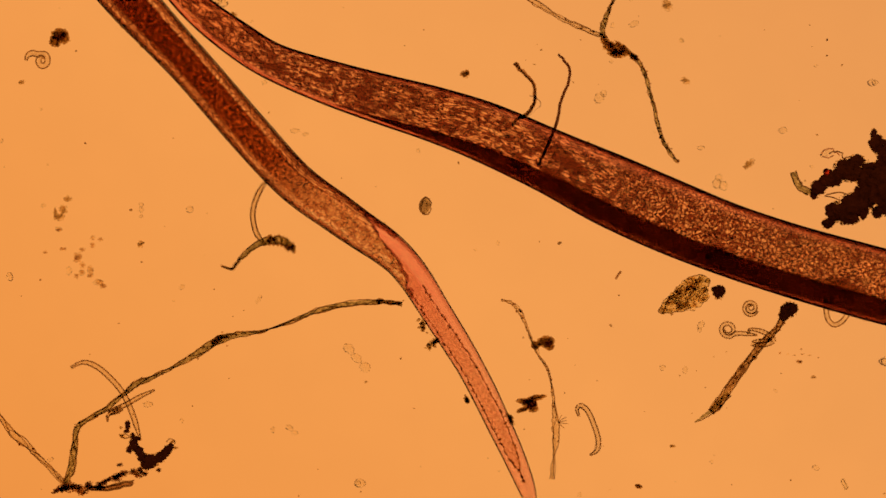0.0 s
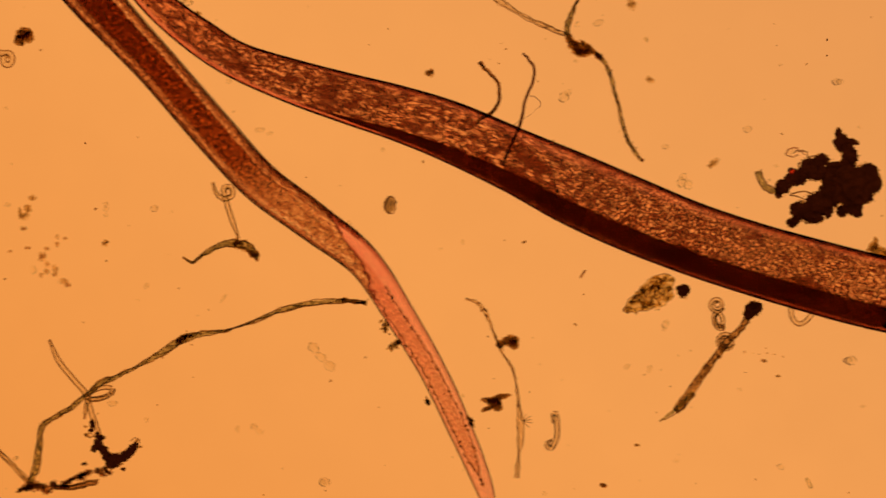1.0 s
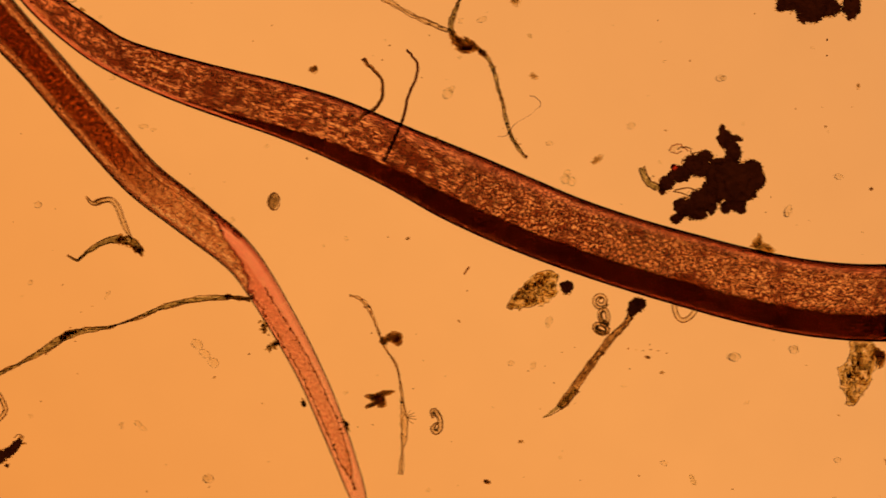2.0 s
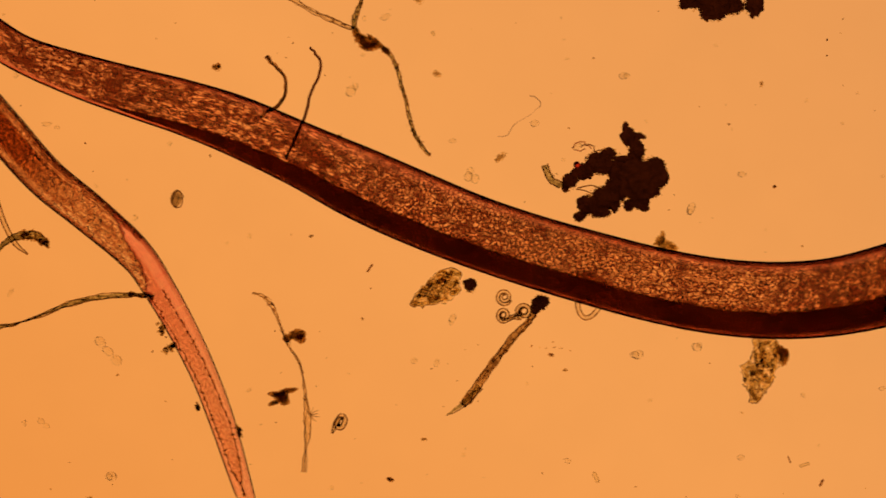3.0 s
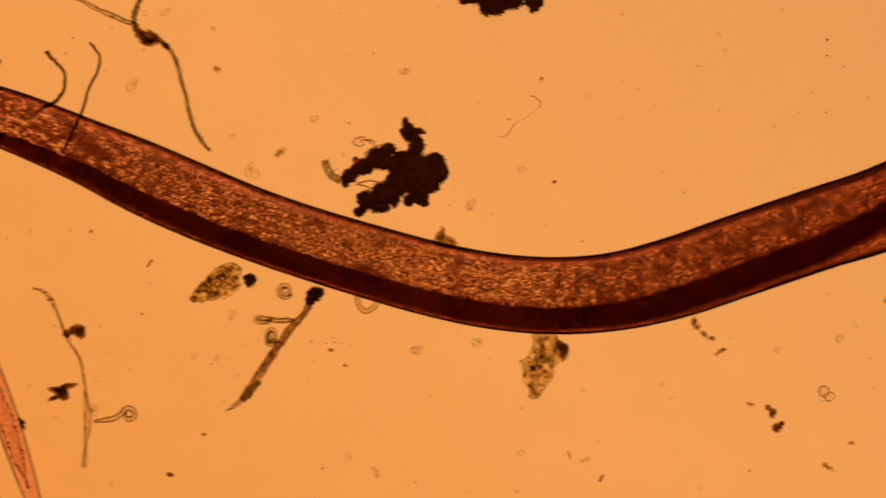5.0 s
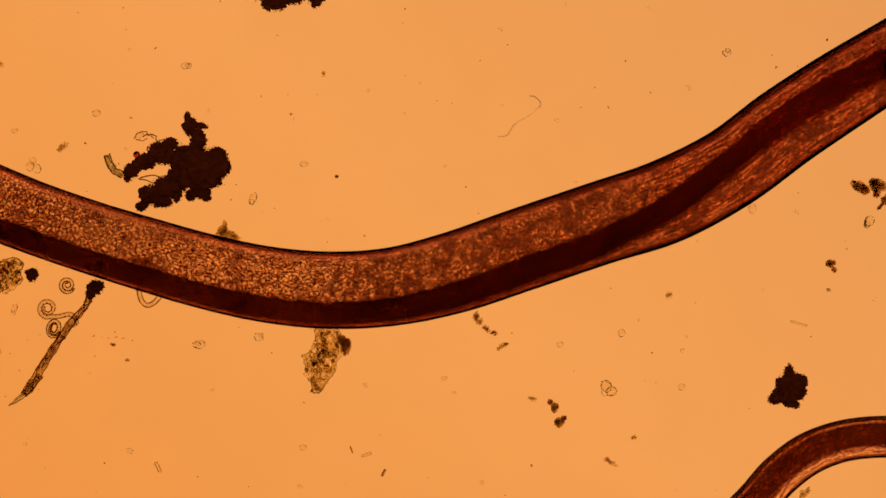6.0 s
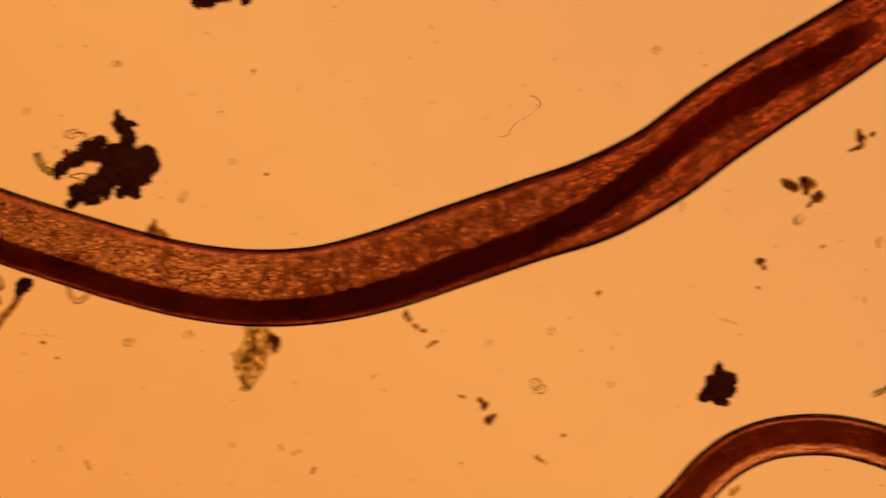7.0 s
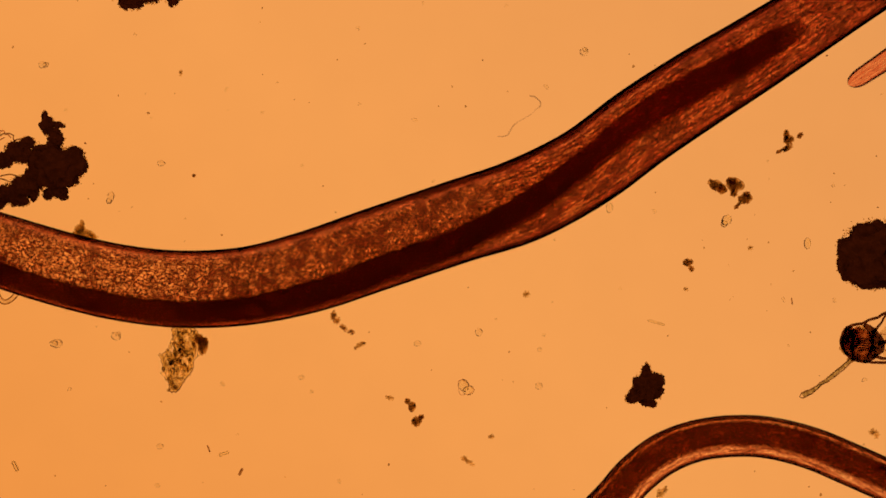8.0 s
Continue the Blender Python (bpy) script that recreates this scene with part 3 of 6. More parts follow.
        if name != "aft_body":
            moving.append((ring, cx, cy, float(sway(path[mid, 0])), float(lean[mid]) if a else 0.0))
    return moving


gravid_rings = gravid_worm()


# the slimmer worm: its forepart lies still, its tail swings slowly in rigid rings
SLIM_A = [(150, -95, 46), (231, 0, 44), (292, 67, 40), (350, 130, 38), (449, 244, 38), (523.5, 323.5, 36.5), (597, 378, 35.5), (642, 410, 34), (679.5, 435.5, 32.5), (712, 464, 30), (740, 500, 28.6),
          (771, 550, 27), (806, 605, 25.5), (834, 652, 24), (859, 700, 23.5), (885, 755, 22), (906, 800, 20), (927, 850, 17), (938, 882, 12.5), (945, 902, 7), (948, 910, 2)]
SLIM_B = [(150, -95, 46), (231, 0, 44), (292, 67, 40), (350, 130, 38), (449, 244, 38), (520.5, 324.5, 36.5), (590, 382, 35.5), (630, 416, 34), (664.5, 446.5, 32.5), (695, 480, 30), (719, 518, 28.6),
          (745, 562, 27), (773, 615, 25.5), (796, 664, 24), (815, 710, 23.5), (836, 770, 22), (850, 815, 20), (864, 862, 17), (874, 893, 13.5), (882, 915, 7), (886, 928, 2)]
RINGS = 42
STATIONS = 420
SLIM_LENGTH = 1.306


def slim_path(s):
    a, b = np.array(SLIM_A, float), np.array(SLIM_B, float)
    p = spline(mm((1 - s) * a + s * b))
    d = np.concatenate([[0], np.cumsum(np.linalg.norm(np.diff(p[:, :2], axis=0), axis=1))])
    q = np.linspace(0, SLIM_LENGTH, STATIONS + 1)
    return np.stack([np.interp(q, d, p[:, k]) for k in range(3)], 1)


def egg_meshes():
    """Three rounded cell shapes that the egg cells share."""
    out = []
    for k in range(3):
        h = Heap(400 + k)
        h.lump(0, 0, 2, 1, 1, 1, 0, 0.24, True)
        me = bpy.data.meshes.new("egg_cell")
        me.from_pydata([(x, y, z - 2) for x, y, z in h.verts], [], h.faces)
        me.polygons.foreach_set("use_smooth", [True] * len(me.polygons))
        me.materials.append(EGG)
        out.append(me)
    return out


def egg_cells():
    """Cells packed along one flank of the slim worm, in rows of (way along, way across, size, turn)."""
    rng, out = np.random.default_rng(17), []
    for k in range(6000):
        x, g = rng.uniform(0.560, 0.850), rng.uniform(0.0036, 0.0084)
        top = min(0.45, 2 * (4.50 - 7.4 * x / 1.4) - 1)
        if top < -0.8:
            continue
        h = rng.uniform(-0.80, top)
        if all((x - p) ** 2 + (0.034 * (h - q)) ** 2 > (0.82 * (g + w)) ** 2 for p, q, w, t in out):
            out.append((x, h, g, rng.uniform(0, 180)))
    return [q for q in out if rng.random() < 0.84]


def slim_worm():
    worm = thing("roundworm", "slim roundworm with a brown gut and a pale pink pointed tail", "roundworm")
    p = slim_path(0)
    arc = np.concatenate([[0], np.cumsum(np.linalg.norm(np.diff(p[:, :2], axis=0), axis=1))])
    heading = np.gradient(p[:, :2], axis=0)
    split = 126
    eggs = egg_cells()
    cuts = np.linspace(split, STATIONS, RINGS + 1).astype(int)
    rings = []
    spans = [(0, split)] + [(cuts[k], cuts[k + 1]) for k in range(RINGS)]
    for k, (a, b) in enumerate(spans):
        path, r = p[a:b + 1, :2], p[a:b + 1, 2]
        mid = (a + b) // 2
        d = p[min(mid + 1, STATIONS), :2] - p[mid - 1, :2]
        place = pose(p[mid, 0], p[mid, 1], 0, 0, 0, math.degrees(math.atan2(d[1], d[0]))) if k else Matrix()
        inv = place.inverted()
        local = np.array([(inv @ Vector((x, y, 0)))[:2] for x, y in path])
        turned = np.array([(inv.to_3x3() @ Vector((x, y, 0)))[:2] for x, y in heading[a:b + 1]])
        z = np.maximum(r, 0.012) * FLAT + 0.002
        v, f, uv = shell_data(local, r, z, 0.0020, 32, FLAT, arc[a], False, k == RINGS, turned)
        skin = tube_normals(turned, 32, FLAT)
        ring = link_mesh("forebody" if k == 0 else "body_ring", v, f, CUTICLE, worm, uv, "", True, skin + [-q for q in skin])
        ring.matrix_basis = place
        v, f, uv = tube_data(local, inside(r), z, 40, FLAT, arc[a], False, k == RINGS, turned)
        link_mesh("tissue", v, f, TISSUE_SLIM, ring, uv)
        u = arc[a:b + 1]
        wid = np.interp(u, [0, 0.45, 0.62, 0.74, 0.78, 0.86, 1.12, 1.18, 1.205, 1.222, 1.30], [0.74, 0.71, 0.64, 0.38, 0.24, 0.42, 0.54, 0.47, 0.32, 0.03, 0.02])
        lean = np.stack([np.zeros(len(u)), r * np.interp(u, [0.72, 0.86, 0.97, 1.12], [0.0, -0.30, -0.18, -0.04])], 1)
        if u[0] < 1.222:
            v, f, uv = tube_data(local + lean, r * wid, z, 16, FLAT, arc[a], False, False, turned)
            link_mesh("gut", v, f, GUT_BROWN, ring, uv)
        if k and 0.84 < u[0] < 1.222:
            for sign in (-1, 1):
                wave = sign * (r * wid * 1.02 + np.where(u > 1.19, 0.0006, 0.0030) * np.array([noise.noise(Vector((q * 80, sign * 3, 0))) + 0.5 * noise.noise(Vector((q * 230, sign * 7, 2))) for q in u]))
                edge = local + lean + np.stack([np.zeros(len(u)), wave], 1)
                v, f, uv = tube_data(edge, 0.0010 * (1.0 + 1.6 * np.array([noise.noise(Vector((q * 210, sign, 1))) for q in u])), z + 0.006, 6)
                link_mesh("gut_wall", v, f, LINE_BROWN, ring, uv, "thin dark gut wall")
                beads = Heap(int(k * 2 + sign + 700))
                for q in range(9):
                    i = int(beads.rng.integers(0, len(u)))
                    g = beads.rng.uniform(0.0008, 0.0020)
                    beads.lump(edge[i, 0] + beads.rng.normal(0, 0.001), edge[i, 1] + beads.rng.normal(0, 0.0012), z[i] + 0.006, g * 1.5, g, g, beads.rng.uniform(0, 3), 0.4)
                tagged(beads.make("gut_granules", SOFT_DARK, ring, "brown granules along the gut wall"), kind="stuff")
        if k and 0.49 < u[0] < 0.76:
            for q, (h0, h1) in enumerate(((0.36, 0.70), (0.50, 0.78), (0.62, 0.84), (0.74, 0.89), (0.84, 0.92), (0.90, 0.95))):
                h = h0 + (h1 - h0) * (u - 0.49) / 0.27
                line = local + np.stack([np.zeros(len(u)), r * h + 0.0012 * np.array([noise.noise(Vector((g * 60, q * 5, 0))) for g in u])], 1)
                v, f, uv = tube_data(line, 0.0010 * (1.3 + np.array([noise.noise(Vector((g * 70, q, 4))) for g in u])), z + r * FLAT * np.sqrt(1 - h * h) * 0.9, 6)
                link_mesh("skin_fold", v, f, LINE_BROWN, ring, uv, "thin dark fold of the skin")
        for x, y, rx, ry in ((747, 577, 6, 10), (763, 611, 11, 7), (826, 708, 3, 6), (903, 742, 5, 9), (772, 604, 6, 4)):
            if k and np.linalg.norm(p[mid, :2] - (x / 1000, -y / 1000)) == min(np.linalg.norm(p[(i + j) // 2, :2] - (x / 1000, -y / 1000)) for i, j in spans[1:]):
                stuck = Heap(int(x))
                c = inv @ Vector((x / 1000, -y / 1000, 0))
                for q in range(26):
                    g = stuck.rng.uniform(0.0012, 0.0032)
                    o = stuck.rng.normal(0, 0.5, 2) * (rx / 1000, ry / 1000)
                    stuck.lump(c[0] + o[1], c[1] + o[0], 0.004 + abs(stuck.rng.normal(0, 0.008)), g * 1.4, g, g, stuck.rng.uniform(0, 3))
                tagged(stuck.make("stuck_dirt", BROWN_CRUMB, ring, "brown dirt stuck to the skin"), kind="stuff")
        if k:
            rings.append((ring, mid))
            for x, h, g, turn in eggs:
                if arc[a] <= x < arc[b]:
                    i = int(np.searchsorted(arc, x)) - a
                    cell = new("egg_cell", EGG_MESH[int(x * 1e4) % 3])
                    cell.parent = ring
                    cell.matrix_basis = pose(local[i, 0], local[i, 1] + h * r[i], z[i] + r[i] * FLAT * math.sqrt(1 - h * h) * 0.3, 24 * math.sin(turn), 24 * math.cos(turn), turn) @ Matrix.Diagonal((g, g * (0.72 + 0.2 * math.sin(7 * turn)), g * 0.6, 1))
    return rings


EGG_MESH = egg_meshes()
slim_rings = slim_worm()


def arc_worm():
    worm = thing("roundworm", "dark brown roundworm curved in an arch with a pale flank", "roundworm")
    body, s = resampled_body([
        (2470, 1008, 38), (2510, 958, 38), (2553, 913, 38), (2590, 871, 38), (2640, 833, 38), (2700, 810, 37), (2767, 802, 37), (2830, 806, 37), (2900, 824, 37.5), (2970, 853, 38), (3050, 888, 38), (3130, 918, 38)])
    path, r = body[:, :2], body[:, 2]
    z = r * FLAT + 0.002
    v, f, uv = shell_data(path, r, z, 0.0022, 32, FLAT)
    link_mesh("cuticle", v, f, CUTICLE, worm, uv, "clear skin with dark rims")
    v, f, uv = tube_data(path, inside(r), z, 40, FLAT, 0.1)
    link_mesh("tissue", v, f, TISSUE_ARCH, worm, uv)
    tang = np.gradient(path, axis=0)
    tang /= np.linalg.norm(tang, axis=1)[:, None]
    side = np.stack([-tang[:, 1], tang[:, 0]], 1)
    v, f, uv = tube_data(path + side * (0.14 * r)[:, None], r * 0.70, z, 24, FLAT)
    link_mesh("gut", v, f, GUT_DEEP, worm, uv, "brown gut band")


arc_worm()


def tail_tip():
    worm = thing("roundworm", "pink rounded tail of a roundworm", "roundworm")
    body, s = resampled_body([(2967, 183, 3), (2971, 180, 10), (2984, 172, 15.5), (3008, 156, 17), (3035, 138, 18), (3080, 106, 19.5), (3150, 58, 22)], 0.004)
    path, r = body[:, :2], body[:, 2]
    z = np.maximum(r, 0.015) * FLAT + 0.002
    v, f, uv = shell_data(path, r, z, 0.0024, 28, FLAT, 0.7 * 1.4, True, False)
    link_mesh("cuticle", v, f, CUTICLE, worm, uv)
    v, f, uv = tube_data(path, inside(r), z, 24, FLAT, 0.8 * 1.4, True, False)
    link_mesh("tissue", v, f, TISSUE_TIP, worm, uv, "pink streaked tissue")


tail_tip()


# ---------------------------------------------------------------- dirt, fibres, crystals
SEED = [100]


def next_seed():
    SEED[0] += 1
    return SEED[0]


def clump(name, label, category, blobs, crumb=5.0, density=1.0, tall=0.7, solid=True, mat=None, fringe=1.0, group="", origin=None):
    """A heap of crumbs on the slide with a loose see-through fringe; blobs are plan ovals (right, down, half length, half width, turn)."""
    blobs = [b if len(b) == 5 else (*b, 0) for b in blobs]
    cx, cy = origin or (blobs[0][0], blobs[0][1])
    owner = thing(name, label, category, group, at=(cx / 1000, -cy / 1000, 0))
    core, skirt = Heap(next_seed()), Heap(next_seed())
    rng = core.rng
    for x, y, rx, ry, turn in blobs:
        x, y, rx, ry, turn = (x - cx) / 1000, -(y - cy) / 1000, rx / 1000, ry / 1000, -radians(turn)
        h = tall * min(rx, ry)
        c, s = math.cos(turn), math.sin(turn)
        if solid and mat is None:
            core.lump(x, y, h, rx * 0.84, ry * 0.84, h, turn, 0.5, True)
        elif solid:
            for q in (0.45, 0.72, 1.0):
                core.lump(x, y, h, rx * q, ry * q, h * q, turn, 0.5, True)
        else:
            for q in (0.4, 0.7):
                core.lump(x, y, h, rx * q, ry * q, h * q, turn, 0.6, True)
        count = int(density * (rx * ry * math.pi) / (crumb * crumb * 1e-6) * 0.9) + 5
        for k in range(count):
            a, d = rng.uniform(0, 2 * math.pi), math.sqrt(rng.uniform(0.25 if solid else 0.0, 0.92 if solid else 1.25))
            px, py = rx * d * math.cos(a), ry * d * math.sin(a)
            g = crumb / 1000 * rng.uniform(0.25, 0.75)
            heap = skirt if (d > 0.85 or not solid) and rng.random() < 0.6 * fringe else core
            heap.lump(x + px * c - py * s, y + px * s + py * c, g + rng.uniform(0, h * 1.2) * (1 - min(d, 1)), g * rng.uniform(0.6, 1.6), g * rng.uniform(0.4, 1.0), g * 0.8, rng.uniform(0, 3.1), 0.6)
        # loose grains and slivers round the edge
        for k in range(int(fringe * (rx + ry) * (2600 if mat is None else 1600) / crumb) + 4):
            a, d = rng.uniform(0, 2 * math.pi), rng.normal(0.97, 0.07)
            px, py = rx * d * math.cos(a), ry * d * math.sin(a)
            g = crumb / 1000 * rng.uniform(0.14, 0.50)
            long = rng.uniform(1.4, 2.4) if rng.random() < 0.15 else rng.uniform(0.7, 1.4)
            skirt.lump(x + px * c - py * s, y + px * s + py * c, g + rng.uniform(0, h * 0.7), g * long, g, g * 0.8, rng.uniform(0, 3.1), 0.5)
    if core.faces:
        tagged(core.make("core", mat or SOIL, owner), kind="" if solid else "stuff")
    if skirt.faces:
        tagged(skirt.make("crumb_skirt", SOFT_DARK if mat is None else mat, owner, "loose brown crumbs"), kind="stuff")
    return owner


def strand(name, points, widths, mat, parent, z=None, wobble=0.0, sides=8, steps=8, seed=1, label=""):
    """A thin round strand through plan points, in its owner's space."""
    pts = np.column_stack([np.array(points, float), np.interp(np.linspace(0, 1, len(points)), np.linspace(0, 1, len(widths)), widths), np.interp(np.linspace(0, 1, len(points)), np.linspace(0, 1, len(z)), z) if z is not None else np.zeros(len(points))])
    p = spline(mm(pts), steps)
    if wobble:
        rng = np.random.default_rng(seed)
        w = np.convolve(rng.normal(0, wobble / 1000, len(p) + 6), np.ones(4) / 2, "same")[3:-3]
        t = np.gradient(p[:, :2], axis=0)
        t /= np.linalg.norm(t, axis=1)[:, None] + 1e-9
        p[:, 0] -= t[:, 1] * w
        p[:, 1] += t[:, 0] * w
    r = np.maximum(p[:, 2] / 2, 0.0004)
    v, f, uv = tube_data(p[:, :2], r, p[:, 3] + r + 0.001, sides, 1.0, 0, True, True)
    return link_mesh(name, v, f, mat, parent, uv, label)


def side_shift(points, amount):
    """Plan points moved sideways by a varying amount."""
    p = np.array(points, float)
    t = np.gradient(p, axis=0)
    t /= np.linalg.norm(t, axis=1)[:, None] + 1e-9
    return p + np.stack([-t[:, 1], t[:, 0]], 1) * np.asarray(amount)[:, None]


def fibre(label, points, widths, skin=None, line=2.1, twists=5, dirt=12, z=None, category="plant fibre", seed=1, uneven=0.22):
    """A flat wrinkled plant fibre: a thin skin, two rim strands and a twisted inner one, with dirt stuck on it."""
    owner = thing("plant_fibre", label, category, at=(points[0][0] / 1000, -points[0][1] / 1000, 0))
    fine = spline(np.array([(x - points[0][0], y - points[0][1]) for x, y in points], float), 4)
    w = np.interp(np.linspace(0, 1, len(fine)), np.linspace(0, 1, len(widths)), widths)
    rng = np.random.default_rng(seed)
    w = w * (1 + uneven * np.convolve(rng.normal(0, 1, len(fine) + 8), np.ones(5) / 5, "same")[4:-4] * 2)
    zz = [0.0] if z is None else z
    strand("skin", fine, w * 0.9, skin or FIBRE_SKIN, owner, zz if z else None, 0, 8, 2)
    strand("rim_strand", side_shift(fine, w * 0.45), line * rng.uniform(0.6, 1.5, 9), FIBRE_LINE, owner, zz if z else None, 0.8, 6, 3, seed)
    strand("rim_strand", side_shift(fine, -w * 0.45), line * rng.uniform(0.6, 1.5, 9), FIBRE_LINE, owner, zz if z else None, 0.8, 6, 3, seed + 1)
    strand("inner_strand", side_shift(fine, w * 0.38 * np.cos(np.cumsum(rng.uniform(0, 2 * twists * 1.5 * math.pi / len(fine), len(fine))))), line * rng.uniform(0.3, 0.9, 15), FIBRE_LINE, owner, zz if z else None, 0.5, 6, 3, seed + 3)
    strand("inner_strand", side_shift(fine, w * 0.4 * np.sin(np.cumsum(rng.uniform(0, 2 * twists * math.pi / len(fine), len(fine))))), [line * 0.8], FIBRE_LINE, owner, zz if z else None, 0.5, 6, 3, seed + 2)
    if dirt:
        heap = Heap(seed + 50)
        for k in range(dirt):
            i = heap.rng.integers(0, len(fine))
            g = heap.rng.uniform(0.8, 2.6) / 1000
            o = heap.rng.normal(0, w[i] * 0.3 / 1000, 2)
            heap.lump(fine[i, 0] / 1000 + o[0], -fine[i, 1] / 1000 + o[1], w[i] / 1000 * 0.8 + (0 if z is None else np.interp(i / len(fine), np.linspace(0, 1, len(z)), z) / 1000), g * 1.4, g, g, heap.rng.uniform(0, 3))
        tagged(heap.make("dirt", CRUST, owner, "brown dirt grains"), kind="stuff")
    return owner


# -- fibres with their dirt
fibre("long olive plant fibre with a kink, lying on the slide", [
    (712, 538), (672, 534), (620, 538), (580, 545), (540, 558), (500, 575), (460, 587), (420, 593), (388, 602), (350, 625), (310, 648), (270, 668), (240, 681),
    (220, 697), (190, 722), (152, 745), (137, 758), (132, 790), (126, 830), (116, 858)], [6, 7, 9, 9, 8, 6, 7, 10, 14, 12, 7, 8, 8, 8, 8, 7, 8, 9, 11, 8], dirt=40, seed=11, twists=13)
fibre("pale brown plant fibre running off the dirt", [(-60, 660), (-20, 712), (5, 745), (25, 770), (50, 790), (80, 820), (112, 855)], [9, 9, 9, 9, 8, 6], FIBRE_PALE, dirt=10, seed=21, twists=4)
fibre("forked wrinkled plant fibre with a dark swelling", [(900, -40), (930, -10), (952, 8), (990, 31), (1040, 54), (1066, 64)], [9, 8, 8, 9, 8], FIBRE_PALE, line=1.6, dirt=14, seed=31, twists=1.5)
fibre("thin plant fibre trailing from a dark swelling", [(1122, 98), (1135, 118), (1143, 138), (1150, 165), (1160, 200), (1168, 235), (1180, 262), (1199, 287)], [7, 9, 6, 5, 5, 5, 6, 4], None, line=1.4, dirt=70, seed=41, twists=2)
fibre("short dark fibre end beside a swelling", [(1066, 64), (1067, 48), (1072, 32), (1080, 12), (1090, -6)], [8, 11, 8, 4, 2], None, dirt=10, seed=51, twists=3)
fibre("thin plant fibre with a clear swollen end", [
    (887, 530), (905, 537), (922, 555), (932, 580), (942, 605), (955, 632), (970, 655), (977, 690), (980, 720), (983, 745), (984, 775), (980, 810), (977, 848)],
    [4, 6, 5, 3, 3, 5, 5, 3, 5, 12, 12, 5, 7], FIBRE_PALE, line=1.3, dirt=18, seed=61, twists=6)
needles = thing("plant_hair", "tuft of fine pale plant hairs on a thin fibre", "plant hair", at=(0.988, -0.748, 0))
for dx, dy in ((14, -10), (17, 2), (12, 10), (6, -14), (-6, -10), (15, -4)):
    strand("hair", [(0, 0), (dx * 0.5, dy * 0.6), (dx, dy)], [1.4, 1.0], FIBRE_LINE, needles, [4], 0.4)
stalk = fibre("straight brown plant stalk with a split end", [(1388, 560), (1372, 585), (1350, 606), (1320, 645), (1292, 685), (1272, 714), (1258, 730)], [10, 11, 12, 13, 15, 16, 14], STALK_SKIN, dirt=24, seed=71, twists=5, category="plant stalk", uneven=0.06)
strand("splinter", [(-100, 135), (-128, 165), (-145, 178), (-158, 188)], [9, 7, 5, 2], FIBRE_SKIN, stalk, None, 0.4)
strand("splinter", [(-94, 140), (-125, 170), (-140, 180), (-158, 189)], [2, 2, 2, 1], LINE_DARK, stalk, None, 0.4)

stalk_ball = clump("dirt_clump", "round dark dirt ball on the head of a plant stalk", "dirt clump", [(1395, 549, 15, 15), (1386, 560, 9, 9), (1403, 545, 9, 9)], 2.8)
clump("dirt_clump", "dark swelling of dirt on a plant fibre", "dirt clump", [(1092, 95, 16, 8, 10), (1090, 88, 16, 9, 30), (1076, 80, 8, 9, 50), (1106, 88, 20, 5, 40), (1122, 102, 8, 5, 40), (1069, 70, 6, 8, 20)], 2.8, 1.3, 0.35, True, SOFT_DARK, 1.0)
clump("dirt_clump", "small dark dirt clump beside a thin fibre", "dirt clump", [(966, 605, 13, 10), (948, 611, 8, 7), (972, 612, 8, 8)], 2.8, 1.3, 0.7, True, SOFT_DARK)
clump("dirt_clump", "ragged dark brown dirt flake", "dirt clump", [(950, 704, 15, 5, -8), (928, 710, 14, 5, 5), (926, 725, 12, 4, -20), (943, 720, 9, 11), (936, 714, 12, 7)], 2.6, 1.2, 0.6, True, SOFT_DARK)
clump("dirt_clump", "small round dark dirt ball", "dirt clump", [(1272, 517, 11, 13), (1266, 513, 8, 6)], 3)
clump("dirt_clump", "ragged black dirt clump among plant fibres", "dirt clump", [
    (268, 815, 17, 12), (252, 809, 10, 10), (246, 798, 9, 9, 45), (237, 788, 9, 11), (229, 796, 5, 6), (240, 776, 9, 5), (285, 808, 15, 10, -30), (296, 797, 12, 8, -45), (303, 790, 6, 6),
    (265, 826, 12, 5, -20), (226, 752, 5, 8), (224, 763, 5, 4), (235, 770, 4, 4), (281, 832, 4, 3), (257, 822, 8, 8)], 2.6)
tip = clump("dirt_clump", "pale crumbs at the tip of a black dirt clump", "dirt clump", [(310, 793, 5, 3), (304, 783, 6, 3, -30), (217, 772, 7, 4, 20), (214, 757, 3, 2)], 1.8, 1.2, 0.5, False, SOFT_BROWN)
strand("wisp_rim", [(-16, -10), (-9, -16), (-2, -14), (1, -8)], [1.8], LINE_DARK, tip, None, 0.6)
strand("wisp_rim", [(-98, -22), (-90, -17), (-80, -20), (-90, -24), (-98, -22)], [1.8], LINE_DARK, tip, None, 0.6)
clump("dirt_clump", "crumbly brown dirt at the foot of two fibres", "dirt clump", [
    (122, 862, 16, 9), (100, 869, 8, 4, -20), (158, 861, 8, 9), (140, 864, 14, 6), (145, 872, 10, 4), (175, 864, 10, 5), (110, 866, 10, 5)], 2.6, 1.8, 0.5, False, CRUST, 0.6)
clump("dirt_clump", "string of loose brown dirt crumbs", "dirt clump", [(215, 840, 14, 6, -20), (190, 850, 14, 4, -20), (238, 836, 8, 6), (212, 823, 5, 3), (205, 846, 10, 7), (180, 856, 10, 5), (248, 832, 6, 6), (255, 838, 7, 4), (245, 842, 6, 4)], 2.2, 1.6, 0.4, False, CRUST)
